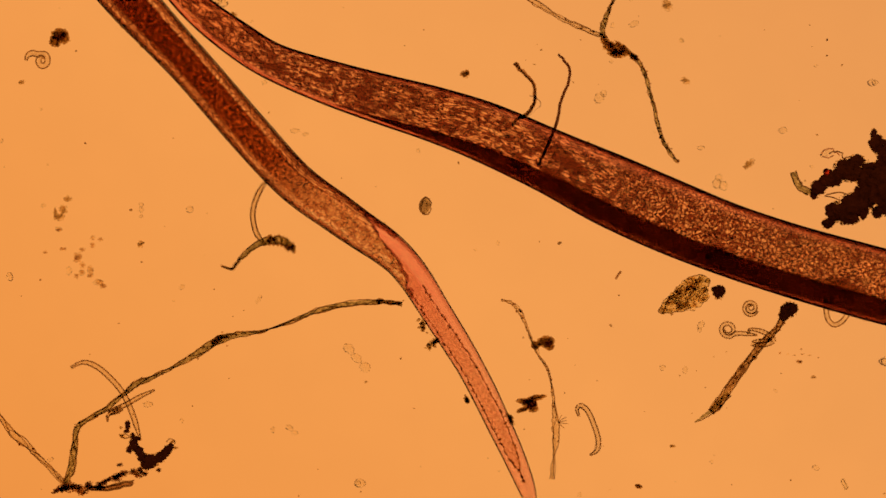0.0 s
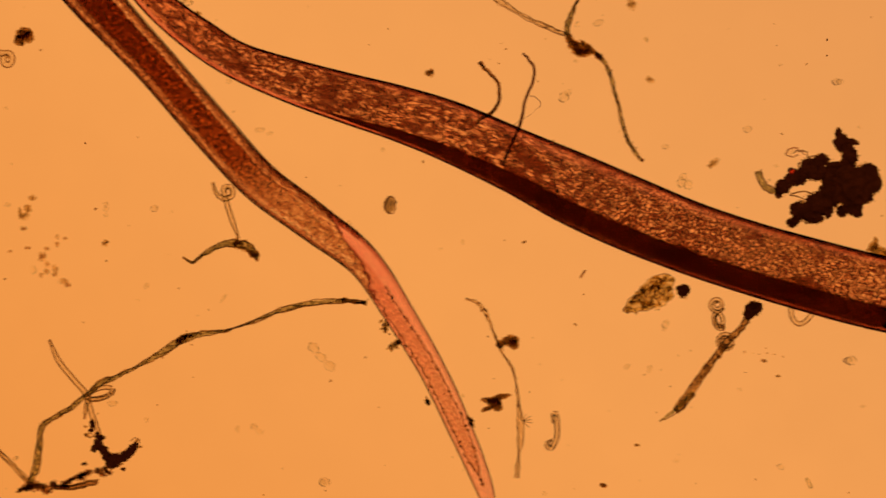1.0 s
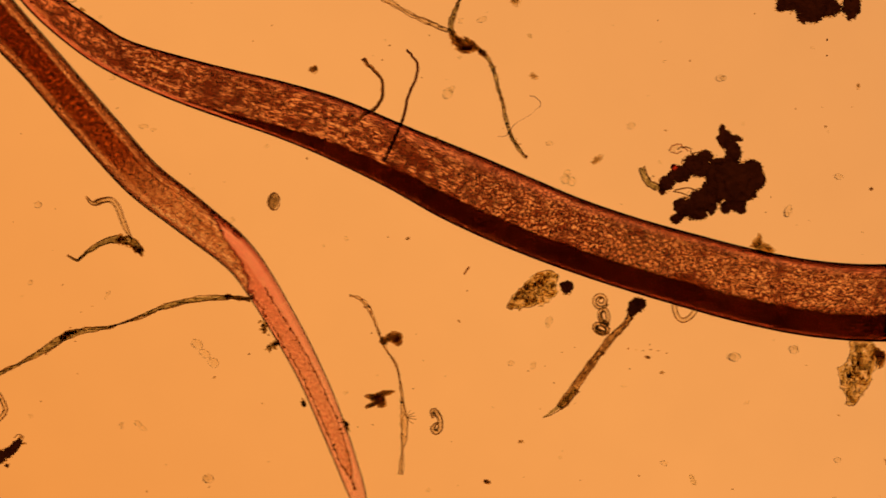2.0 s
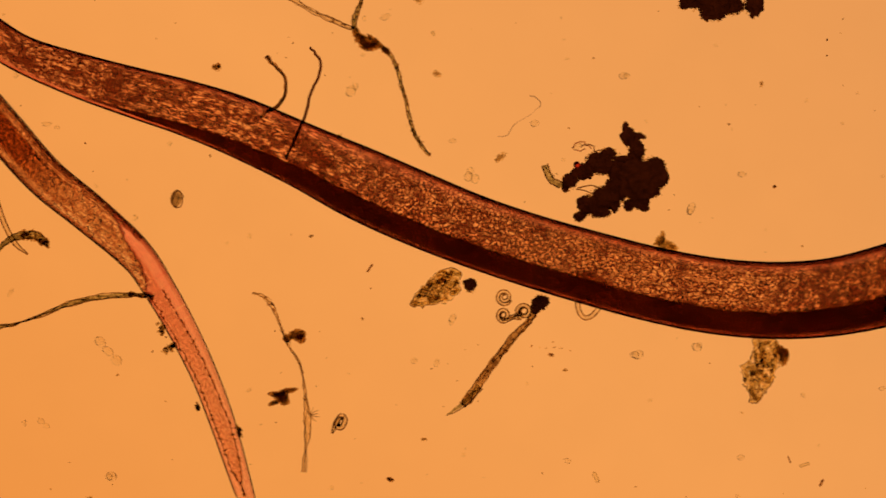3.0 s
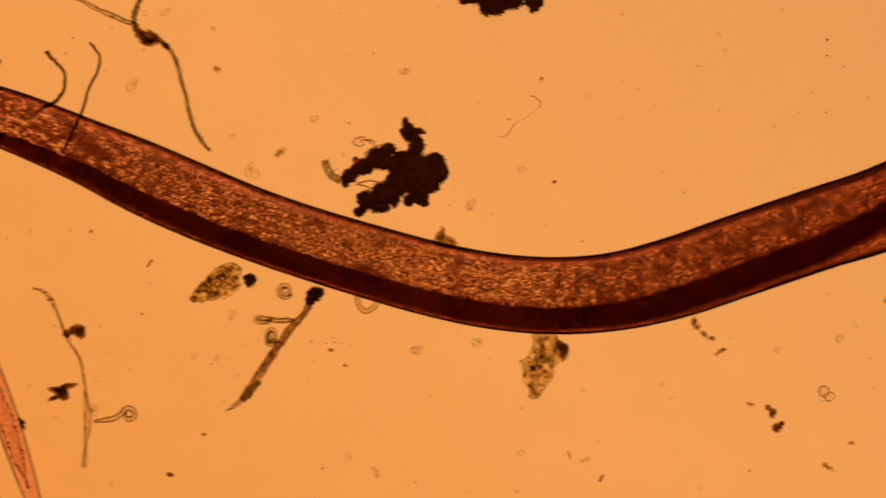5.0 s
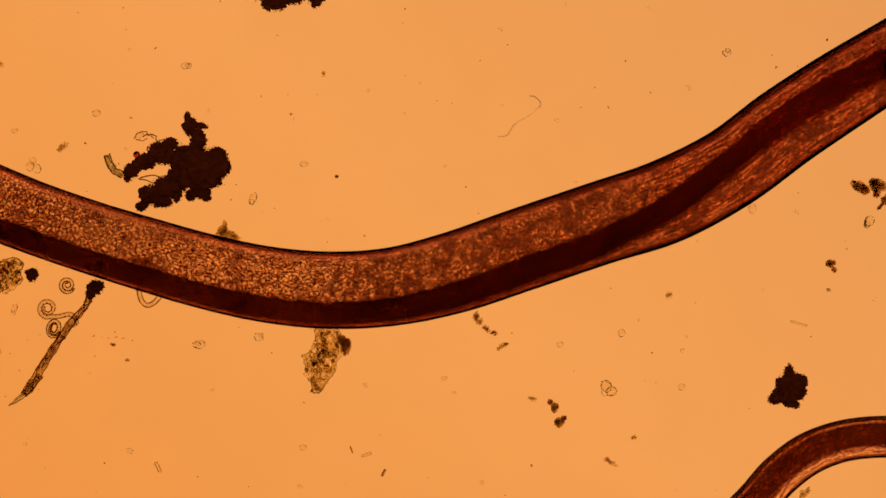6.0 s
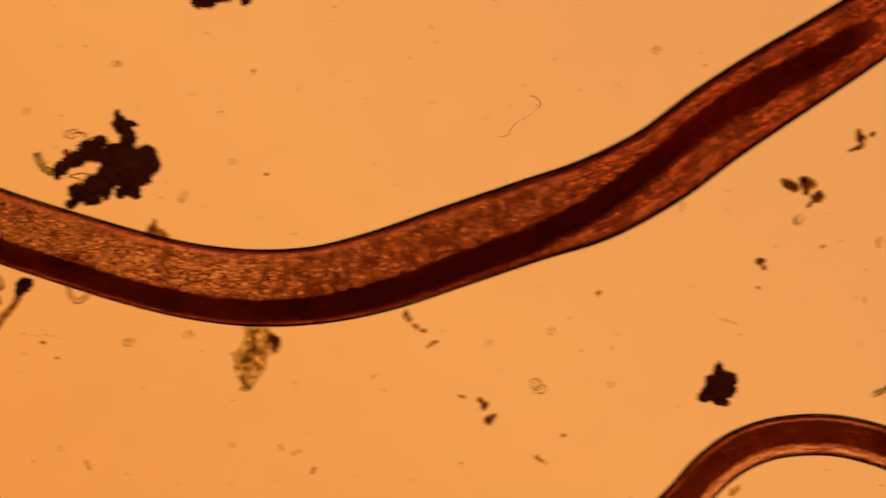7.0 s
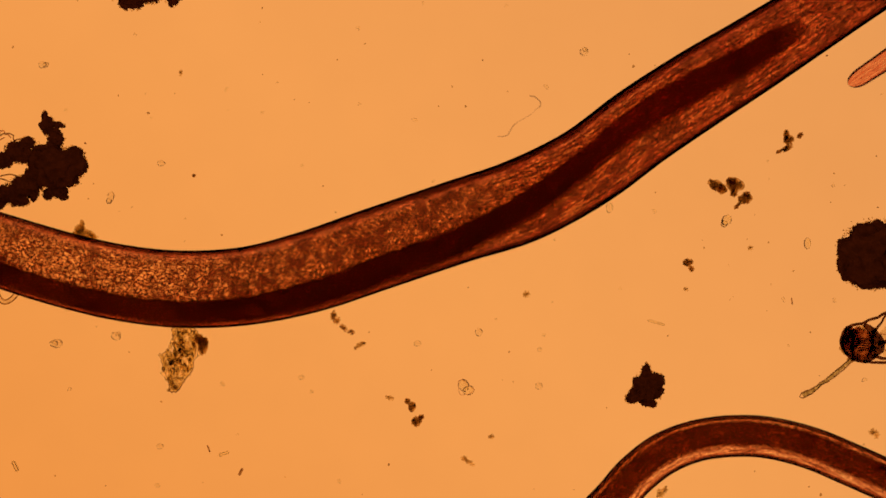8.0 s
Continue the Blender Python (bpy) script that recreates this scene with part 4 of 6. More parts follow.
clump("dirt_clump", "dark dirt at the frayed end of a fibre", "dirt clump", [(672, 533, 6, 5), (690, 537, 12, 3, 5), (703, 538, 8, 2)], 2.0, 1.3, 0.6, True, SOFT_DARK)
clump("dirt_clump", "dark dirt on the swelling of a fibre", "dirt clump", [(388, 600, 8, 6, -20), (378, 606, 5, 5), (398, 597, 8, 3)], 2.0, 1.2, 0.8, True, SOFT_DARK)
bar = thing("plant_splinter", "dark split plant splinter among dirt crumbs", "plant splinter", at=(0.165, -0.862, 0))
strand("strip", [(-5, -1), (20, 0), (45, -6), (72, -13)], [4, 4, 5, 3], LINE_DARK, bar, None, 0.8)
strand("strip", [(-5, 2), (20, 2), (45, -2), (71, -9)], [6, 7, 7, 5], CRUST, bar, None, 0.8)
strand("strip", [(-5, 5), (20, 6), (45, 2), (70, -5)], [3, 4, 4, 2], LINE_DARK, bar, None, 0.8)

# -- dark threads that lie across the thick worm
def thread(label, points, widths, z, mat, seed):
    owner = thing("dark_thread", label, "thread", at=(points[0][0] / 1000, -points[0][1] / 1000, 0))
    strand("filament", [(x - points[0][0], y - points[0][1]) for x, y in points], widths, mat, owner, z, 0.5, 8, 10, seed)
    return owner


HAIR = stained("dark_hair", two_scale((0.22, 0.14, 0.10), (0.40, 0.27, 0.19)))
thread("thin dark thread lying across the thick roundworm", [(988, 96), (998, 108), (1007, 124), (1004, 150), (990, 185), (982, 222), (966, 262), (950, 296)], [4, 5, 5, 5, 6, 5], [2, 8, 25, 60, 92, 102], HAIR, 3)
fuzzy = thread("short fuzzy brown thread hooked over the thick roundworm", [(911, 112), (924, 128), (942, 147), (947, 168), (942, 190), (930, 206), (914, 213), (906, 225)], [5, 4, 4, 5, 5, 6, 6], [2, 6, 20, 50, 88], LINE_DARK, 5)
strand("sheath", [(0, 0), (13, 16), (31, 35), (36, 56), (31, 78), (19, 94), (3, 101)], [9, 6, 6, 6, 7, 6], CRUST, fuzzy, [2, 6, 20, 50, 80], 1.0, 8, 10, 9)

# -- large black clumps
maple = clump("dirt_clump", "large ragged black dirt clump with pale wisps", "dirt clump", [
    (1570, 330, 49, 39, 0), (1604, 320, 17, 28, 0), (1599, 300, 14, 10, 0), (1570, 366, 20, 18, 0), (1580, 379, 9, 9, 0), (1552, 376, 10, 11, 0), (1544, 297, 24, 10, 0), (1494, 298, 20, 18, 0), (1516, 286, 15, 13, 0), (1471, 316, 25, 15, -22), (1447, 333, 15, 14, 0), (1440, 344, 7, 10, 0), (1505, 310, 23, 13, 0), (1566, 280, 16, 15, 0), (1557, 266, 10, 9, 0), (1550, 253, 13, 18, 0), (1568, 253, 15, 6, 8), (1546, 238, 6, 10, 0), (1509, 361, 28, 20, 0), (1481, 375, 22, 18, 0), (1500, 385, 22, 14, 0), (1464, 396, 11, 9, 0), (1521, 346, 16, 17, 0), (1527, 375, 11, 14, 0), (1614, 326, 10, 13, 0), (1592, 348, 17, 15, 0), (1535, 320, 20, 24, 0), (1530, 353, 20, 20, 0), (1470, 392, 12, 8, -35), (1562, 292, 16, 12, 0), (1566, 268, 10, 12, 0), (1513, 308, 16, 14, 0), (1478, 318, 18, 12, -25)], 3.0, 1.0, 0.5, origin=(1567, 327))
strand("wisp", [(-164, -22), (-160, -8), (-150, 6), (-137, 12), (-122, 18)], [11, 11, 10, 8], FIBRE_SKIN, maple, None, 0.8)
strand("wisp_rim", [(-168, -20), (-163, -5), (-153, 10), (-137, 17)], [3.0, 2.0, 3.2], LINE_DARK, maple, None, 0.6)
strand("wisp_rim", [(-159, -25), (-154, -10), (-146, 2), (-130, 8)], [3.0, 2.0, 3.2], LINE_DARK, maple, None, 0.6)
strand("wisp_rim", [(-105, 18), (-80, 14), (-62, 20), (-48, 26)], [2.6, 2.0], LINE_DARK, maple, None, 0.5)
strand("wisp_rim", [(-108, 20), (-90, 24), (-70, 32)], [2.6, 2.0], LINE_DARK, maple, None, 0.5)
strand("wisp_rim", [(-100, -54), (-92, -58), (-80, -58), (-72, -48), (-60, -48)], [2.2], LINE_DARK, maple, None, 1.4)
strand("wisp_rim", [(-114, -52), (-108, -61), (-97, -64), (-88, -58), (-82, -50)], [2.4], LINE_BROWN, maple, None, 1.2)
strand("wisp_rim", [(-112, -50), (-102, -47), (-92, -52)], [2.0], LINE_BROWN, maple, None, 1.0)
strand("wisp_rim", [(-164, -22), (-158, -12), (-150, -6), (-146, 4)], [1.6], LINE_DARK, maple, None, 1.4)
BEAD = clear("red_bead", (0.75, 0.25, 0.18), 1.5)
bead = Heap(7)
bead.lump(-0.108, 0.022, 0.034, 0.0062, 0.0062, 0.0062, 0, 0.03, True)
bead.make("bead", BEAD, maple, "tiny dark red bead", True)
clump("dirt_clump", "ragged black dirt clump with brown crumbs", "dirt clump", [
    (1707, 22, 34, 22), (1700, 38, 24, 14), (1735, 22, 22, 18), (1774, 18, 18, 28), (1760, -6, 30, 14), (1665, 10, 26, 20), (1650, 22, 10, 8), (1720, -30, 70, 26)], 3.6)
clump("dirt_clump", "angular black dirt clump on the slide", "dirt clump", [
    (2612, 712, 27, 26), (2610, 722, 26, 22, -20), (2610, 690, 10, 16), (2630, 705, 14, 13), (2628, 725, 14, 13), (2595, 730, 22, 15, -25), (2612, 742, 15, 10), (2582, 738, 10, 8), (2622, 748, 8, 6)], 3.2)
clump("dirt_clump", "big round black dirt clump with a fuzzy edge", "dirt clump", [
    (2997, 483, 52, 58), (2992, 448, 24, 20), (3020, 450, 40, 30), (2975, 500, 30, 36), (3010, 530, 40, 16), (3030, 490, 40, 50)], 3.4)
clump("dirt_clump", "small tuft of brown dirt beside the thick worm", "dirt clump", [(1617, 446, 16, 9, 15), (1608, 437, 9, 7), (1630, 452, 9, 6), (1612, 428, 4, 7), (1602, 444, 6, 3)], 2.6, 1.4, 0.5, True, SOFT_BROWN)

for label, blobs, crumb, solid in (
        ("small ragged dark dirt clump", [(2735, 361, 15, 9, 30), (2745, 368, 8, 7)], 3, True),
        ("small ragged dark dirt clump", [(2767, 360, 14, 12, 20), (2760, 352, 8, 6), (2765, 374, 6, 7)], 3, True),
        ("small dark dirt clump with a trailing end", [(2785, 384, 11, 9), (2772, 396, 8, 3, -45), (2788, 376, 6, 5)], 3, True),
        ("small branched dirt speck on the slide", [(2862, 280, 8, 9), (2860, 294, 10, 5, -30), (2846, 300, 6, 3, -30), (2858, 270, 5, 8), (2882, 272, 4, 6, 40)], 2.4, True),
        ("crumbly brown dirt speck on the slide", [(2684, 497, 8, 7), (2690, 508, 5, 5)], 2.4, True),
        ("small dark dirt speck with crumbs", [(2196, 752, 6, 9), (2188, 742, 5, 5)], 2.6, True),
        ("small dark dirt speck on the slide", [(2204, 778, 8, 9), (2212, 770, 5, 4)], 2.6, True),
        ("small brown dirt speck on the slide", [(2156, 736, 8, 4, 20)], 2.4, False),
        ("dark dirt speck with a pale crumbly tail", [(2057, 591, 6, 9), (2063, 600, 6, 6), (2074, 612, 9, 4, 40), (2088, 619, 6, 4, 20)], 2.6, False),
        ("crumbly brown dirt speck on the slide", [(2102, 644, 9, 5, -30), (2110, 640, 5, 3)], 2.4, False),
        ("elongated brown dirt speck on the slide", [(2296, 849, 12, 4, 32), (2288, 843, 5, 4)], 2.4, False),
        ("round brown dirt speck on the slide", [(2398, 553, 6, 6)], 2.2, False),
        ("brown dirt speck on the slide", [(3012, 797, 8, 6), (3018, 803, 4, 5)], 2.4, False),
        ("brown dirt speck on the slide", [(2636, 906, 7, 8), (2643, 898, 5, 5)], 2.6, False),
        ("round dark dirt speck on the slide", [(823, 132, 7, 7), (827, 128, 4, 4)], 2.4, False),
        ("round brown dirt speck on the slide", [(248, 433, 5, 6), (252, 430, 3, 3)], 2.2, False),
        ("crumbly dark brown dirt clump", [(106, 62, 13, 11), (98, 74, 10, 10), (114, 68, 9, 10)], 2.8, True),
        ("loose brown crumbs lying on the slide", [(104, 384, 9, 7), (112, 372, 7, 9), (120, 352, 7, 5), (98, 376, 3, 7)], 2.2, False),
        ("loose pale brown crumbs", [(140, 456, 6, 9), (134, 456, 3, 8), (146, 470, 5, 6), (146, 442, 5, 4), (160, 476, 5, 6), (160, 488, 5, 5), (145, 482, 4, 4), (136, 488, 4, 4)], 2.0, False),
        ("scattered pale crumbs on the slide", [(112, 441, 6, 3), (80, 447, 4, 3), (164, 421, 4, 4), (164, 434, 4, 5), (178, 424, 4, 3), (176, 500, 8, 5, 30), (183, 506, 5, 5), (104, 407, 5, 3)], 1.8, False),
        ("small brown dirt speck on the slide", [(1213, 143, 8, 5, 20)], 2.2, False),
        ("small brown dirt speck on the slide", [(1325, 291, 11, 6, -35)], 2.2, False),
        ("small brown dirt speck on the slide", [(1181, 10, 8, 10, -30)], 2.4, False),
        ("small dark dirt speck on the slide", [(1130, 861, 6, 4, 20)], 2.0, True),
        ("small brown dirt speck on the slide", [(38, 146, 5, 4, -30)], 2.0, False),
        ("small brown dirt speck on the slide", [(1190, 790, 5, 3)], 1.6, False),
        ("small olive dirt speck beside the slim worm", [(219, 47, 6, 4, 40), (225, 54, 5, 3, 50), (250, 82, 4, 2, 45)], 2.0, False),
        ("tiny brown dirt speck on the upper edge of the thick worm", [(1040, 254, 4, 4)], 1.6, False),
        ("small brown dirt speck beside the thick worm", [(414, 26, 6, 4, 40)], 1.8, False),
        ("faint pale crumbs scattered on the slide", [(1412, 640, 3, 3), (1406, 629, 2, 1), (1380, 625, 2, 2), (1394, 627, 2, 1), (1420, 627, 3, 1), (1432, 629, 3, 1), (1418, 618, 1.5, 1.5), (1448, 633, 2, 1)], 1.2, False),
        ("faint brown dirt speck on the slide", [(1440, 668, 4, 3)], 1.4, False),
        ("tiny dark dirt speck on the slide", [(1810, 343, 3, 3)], 1.4, True),
        ("tiny brown dirt speck on the slide", [(1787, 161, 3, 6, 5)], 1.4, False),
        ("crumbly brown dirt speck on the slide", [(598, 897, 8, 6)], 2.2, False),
        ("small brown dirt speck on the slide", [(2680, 544, 4, 4)], 1.8, False),
        ("small brown dirt speck on the slide", [(2795, 471, 5, 4, -30)], 1.8, False),
        ("small dark dirt speck on the slide", [(1416, 641, 4, 3)], 1.6, False),
        ("small brown dirt speck on the slide", [(2336, 805, 5, 4)], 1.6, False)):
    clump("dirt_speck", label, "dirt speck", blobs, crumb, 1.1 if solid else 1.5, 0.5, solid, SOFT_DARK if solid or "dark" in label else PALE_CRUMB if "pale" in label else SOFT_BROWN, 1.0, "dirt specks")


# -- clear grains, cells and crystals
def cell(label, x, y, rx, ry, turn=0, mat=None, rough=0.12, lobes=(), name="clear_cell", group="clear cells", tall=0.5):
    h = Heap(next_seed())
    owner_at = (x / 1000, -y / 1000, 0)
    for dx, dy, a, b in ((0, 0, rx, ry), *lobes):
        h.lump(dx / 1000, -dy / 1000, tall * min(a, b) / 1000 + 0.001, a / 1000, b / 1000, tall * min(a, b) / 1000, -radians(turn), rough, True)
    ob = h.make(name, mat or CELL, None, "", True)
    ob.location = owner_at
    return tagged(ob, label, "cell" if name == "clear_cell" else "crystal", group)


CELL = clear("clear_cell", (0.998, 0.99, 0.95), 1.09)
CELL_RIM = clear("firm_cell", (0.998, 0.99, 0.95), 1.14)
for x, y, rx, ry, turn, firm, lobes in (
        (617, 617, 10, 8, 40, 0, ((14, 17, 10, 7), (29, 33, 10, 8))), (637, 855, 9, 8, 20, 0, ((-4, 2, 6, 6),)), (512, 757, 6, 5, 30, 0, ((10, 9, 6, 4),)),
        (1060, 174, 8, 10, 20, 0, ((8, -8, 5, 6),)), (1121, 43, 9, 5, -20, 0, ()), (1268, 325, 7, 9, 0, 0, ((12, 4, 7, 8), (4, -10, 6, 6))),
        (1385, 231, 7, 6, 0, 0, ()), (1460, 272, 9, 5, -30, 0, ()), (1542, 147, 7, 6, 0, 1, ()), (1662, 382, 6, 11, 20, 1, ((-2, 6, 5, 5),)),
        (1562, 640, 7, 6, 0, 1, ()), (1672, 627, 8, 7, 30, 1, ((4, -4, 4, 4),)), (1752, 321, 7, 5, 10, 1, ()), (2500, 124, 7, 7, 0, 1, ((2, -4, 4, 4),)),
        (2545, 400, 6, 9, 0, 0, ()), (2314, 620, 6, 7, 0, 1, ()), (1240, 576, 5, 8, 25, 1, ((-2, 8, 4, 4),)), (1172, 651, 5, 5, 0, 0, ()), (1212, 655, 4, 7, 10, 0, ()),
        (336, 371, 6, 6, 0, 1, ()), (250, 363, 4, 4, 0, 1, ((0, 9, 4, 4), (0, 20, 3, 3))), (18, 490, 5, 8, -20, 1, ()), (104, 406, 6, 4, 10, 0, ()), (160, 482, 5, 8, 0, 0, ((-38, -2, 5, 7), (14, 18, 8, 5), (-15, 1, 5, 5))),
        (1548, 147, 5, 5, 0, 1, ()), (1568, 640, 9, 8, 0, 0, ()), (458, 530, 3, 9, 30, 0, ()), (262, 716, 8, 5, 0, 0, ()), (522, 232, 8, 4, 0, 0, ()), (540, 238, 5, 3, 0, 0, ()),
        (1240, 262, 6, 4, 0, 0, ()), (394, 6, 9, 7, 20, 1, ((-8, -4, 7, 5),)), (2000, 700, 5, 4, 0, 0, ()), (1750, 822, 6, 5, 0, 0, ()), (2205, 640, 6, 5, 0, 0, ()), (2420, 715, 6, 6, 0, 0, ())):
    cell("small clear round cell lying on the slide", x, y, rx, ry, turn, CELL_RIM if firm else CELL, 0.30, lobes)


def crystal_rod(label, x, y, length, width, turn, mat):
    bm = bmesh.new()
    bmesh.ops.create_cube(bm, size=1.0)
    bmesh.ops.scale(bm, vec=(length / 1000, width / 1000, width * 0.6 / 1000), verts=bm.verts)
    bmesh.ops.bevel(bm, geom=bm.edges[:], offset=width * 0.28 / 1000, segments=3, affect="EDGES")
    me = bpy.data.meshes.new("crystal")
    bm.to_mesh(me)
    bm.free()
    me.materials.append(mat)
    ob = new("crystal", me)
    ob.matrix_basis = pose(x / 1000, -y / 1000, width * 0.3 / 1000 + 0.001, 0, 0, -turn)
    return tagged(ob, label, "crystal", "crystals")


crystal_rod("small clear bar-shaped crystal", 1494, 857, 22, 9, 65, CRYSTAL)
crystal_rod("small clear bar-shaped crystal", 1863, 835, 20, 7, -18, CRYSTAL)
crystal_rod("faint clear needle crystal on the slide", 2628, 603, 32, 5, 16, CRYSTAL)
crystal_rod("dark narrow splinter lying on the slide", 1893, 867, 15, 5, -62, CRUST)
crystal_rod("thin pale splinter lying on the slide", 1094, 487, 18, 4, -55, CRUST)
crystal_rod("thin dark splinter lying on the slide", 2868, 565, 12, 2.4, 85, CRUST)
crystal_rod("small clear angular grain on the slide", 1206, 72, 10, 7, 50, CRYSTAL)
crystal_rod("thin pale splinter lying on the slide", 1836, 826, 14, 2.5, 70, CRUST)
cell("bright clear oval crystal on the slide", 2752, 422, 8, 10, 30, CRYSTAL, 0.2, ((-4, 6, 6, 6),), "crystal", "crystals")
cell("bright clear oval crystal on the slide", 2895, 463, 6, 10, 0, CRYSTAL, 0.15, (), "crystal", "crystals")
tri = thing("crystal", "clear three-cornered crystal with a dark rim", "crystal", at=(2.290, -0.718, 0))
h = Heap(77)
h.lump(-0.003, 0.004, 0.004, 0.009, 0.011, 0.005, 0.3, 0.2, True)
h.lump(0.006, -0.005, 0.004, 0.010, 0.008, 0.005, 0.2, 0.2, True)
h.make("lobe", CRYSTAL, tri, "", True)
strand("rim", [(-13, -12), (-4, -12), (8, -4), (15, 4), (6, 10), (-6, 14), (-11, 6), (-13, -12)], [0.9], LINE_BROWN, tri, None, 0.6)

# dark-rimmed oval seed
seed_ob = thing("seed", "small oval seed with a dark rim and pale middle", "seed", at=(0.754, -0.365, 0))
h = Heap(78)
h.lump(0, 0, 0.007, 0.008, 0.0135, 0.007, -0.15, 0.1, True)
h.make("shell", BROWN_CRUMB, seed_ob, "brown shell", True)
h = Heap(79)
for dx, dy in ((0.001, 0.007), (0.002, 0.001), (0.000, -0.004), (0.001, -0.008)):
    h.lump(dx, dy, 0.016, 0.0026, 0.0028, 0.0020, -0.15, 0.2, True)
h.make("kernel", CELL_RIM, seed_ob, "pale kernel", True)
strand("rim", [(-8, -8), (0, -15), (8, -9), (9, 3), (3, 14), (-5, 14), (-10, 3), (-8, -8)], [6.0, 2.4, 2.0, 2.4, 4.5, 6.5], LINE_DARK, seed_ob, None, 0.7)


# -- flaky crystal masses: a thin body, a dark outline, cracks, shards and brown dirt
def flake_mass(label, outline, axis, cracks, dark, seed, patches=()):
    cx, cy = np.mean(outline, axis=0)
    owner = thing("mineral_flake", label, "mineral flake", at=(cx / 1000, -cy / 1000, 0))
    ring = np.array([(x - cx, y - cy) for x, y in outline])
    rng = np.random.default_rng(seed)
    edge = spline(np.vstack([ring, ring[:1]]), 5)
    edge = edge + rng.normal(0, 0.9, edge.shape)
    count = len(edge)
    low = [(x / 1000, -y / 1000, 0.002) for x, y in edge]
    high = [(x * 0.96 / 1000, -y * 0.96 / 1000, 0.010 + 0.003 * noise.noise(Vector((x * 0.1, y * 0.1, 0)))) for x, y in edge]
    faces = [(k, (k + 1) % count, count + (k + 1) % count, count + k) for k in range(count)] + [tuple(range(count, 2 * count)), tuple(reversed(range(count)))]
    link_mesh("flake_body", low + high, faces, FLAKE, owner, None, "thin yellowish mineral body", False)
    strand("outline", edge, [2.0, 0.9, 2.4, 1.0, 1.8], LINE_DARK, owner, None, 0.5, 6, 1, seed)
    ax = np.array([math.cos(radians(axis)), math.sin(radians(axis))])
    made, tries = 0, 0
    reach = np.abs(ring).max()

    def within(q):
        hit = False
        for (x1, y1), (x2, y2) in zip(ring, np.roll(ring, -1, axis=0)):
            if (y1 > q[1]) != (y2 > q[1]) and q[0] < (x2 - x1) * (q[1] - y1) / (y2 - y1) + x1:
                hit = not hit
        return hit

    shards, dirt = Heap(seed + 1), Heap(seed + 2)
    while made < cracks and tries < 4000:
        tries += 1
        q = rng.uniform(-reach, reach, 2)
        if not within(q):
            continue
        turn = math.atan2(ax[1], ax[0]) + rng.normal(0, 0.55)
        line = [q]
        for k in range(rng.integers(2, 5)):
            turn += rng.normal(0, 0.5)
            q = q + np.array([math.cos(turn), math.sin(turn)]) * rng.uniform(4, 8)
            if not within(q):
                break
            line.append(q)
        if len(line) < 3:
            continue
        made += 1
        strand("crack", np.array(line), [0.6, rng.uniform(0.8, 1.6), 0.6], CRACK, owner, [rng.uniform(3, 10)], 0.5, 5, 4, int(rng.integers(1, 9999)))
        m = line[1] / 1000
        g = rng.uniform(0.0025, 0.006)
        shards.lump(m[0] + rng.normal(0, 0.004), -m[1] + rng.normal(0, 0.004), 0.013, g * 1.4, g * 0.8, g * 0.5, -turn, 0.2)
        if rng.random() < dark:
            for k in range(5):
                g = rng.uniform(0.0012, 0.0034)
                dirt.lump(m[0] + rng.normal(0, 0.005), -m[1] + rng.normal(0, 0.004), 0.014, g * 1.5, g, g, rng.uniform(0, 3))
    for px, py, pr in patches:
        for k in range(int(pr * 0.6)):
            g = rng.uniform(0.0012, 0.0034)
            dirt.lump((px - cx + rng.normal(0, pr * 0.5)) / 1000, -(py - cy + rng.normal(0, pr * 0.4)) / 1000, 0.014, g * 1.7, g, g, -math.atan2(ax[1], ax[0]) + rng.normal(0, 0.5), 0.4)
    for k in range(cracks * 2):
        q = rng.uniform(-reach, reach, 2)
        if within(q):
            g = rng.uniform(0.0018, 0.0042)
            shards.lump(q[0] / 1000, -q[1] / 1000, rng.uniform(0.010, 0.015), g * rng.uniform(1.0, 1.8), g, g * 0.7, -math.atan2(ax[1], ax[0]) + rng.normal(0, 0.5), 0.3)
    for k in range(cracks // 3):
        q = rng.uniform(-reach, reach, 2)
        if within(q) and within(q + ax * 9) and within(q - ax * 9):
            g = rng.uniform(0.0010, 0.0024)
            shards.lump(q[0] / 1000, -q[1] / 1000, 0.014, rng.uniform(0.007, 0.014), g, g, -math.atan2(ax[1], ax[0]) + rng.normal(0, 0.15), 0.15)
    tagged(shards.make("shard_mass", SHARD, owner, "clear yellowish shards"), kind="stuff")
    tagged(dirt.make("dirt", SOFT_DARK, owner, "brown dirt grains"), kind="stuff")
    return owner


flake_mass("yellowish flaky mineral grain with brown dirt", [(1164, 554), (1174, 535), (1190, 518), (1208, 500), (1222, 490), (1240, 487), (1256, 497), (1250, 512), (1254, 527), (1240, 541), (1222, 547), (1200, 552)], -38, 80, 0.04, 301, [(1185, 533, 9), (1172, 547, 7), (1192, 526, 7), (1216, 543, 8), (1228, 538, 6), (1248, 512, 5), (1206, 516, 7), (1218, 497, 5), (1196, 546, 6)])
flake_mass("crinkled clear flake against the thick worm", [(1772, 612), (1790, 606), (1812, 614), (1822, 632), (1818, 655), (1810, 672), (1806, 690), (1794, 704), (1780, 724), (1766, 722), (1764, 704), (1756, 684), (1752, 664), (1762, 652), (1774, 656), (1773, 634)], 80, 105, 0.02, 311, [(1812, 640, 6), (1806, 668, 6), (1796, 690, 5), (1790, 632, 4), (1776, 660, 4), (1774, 712, 4)])
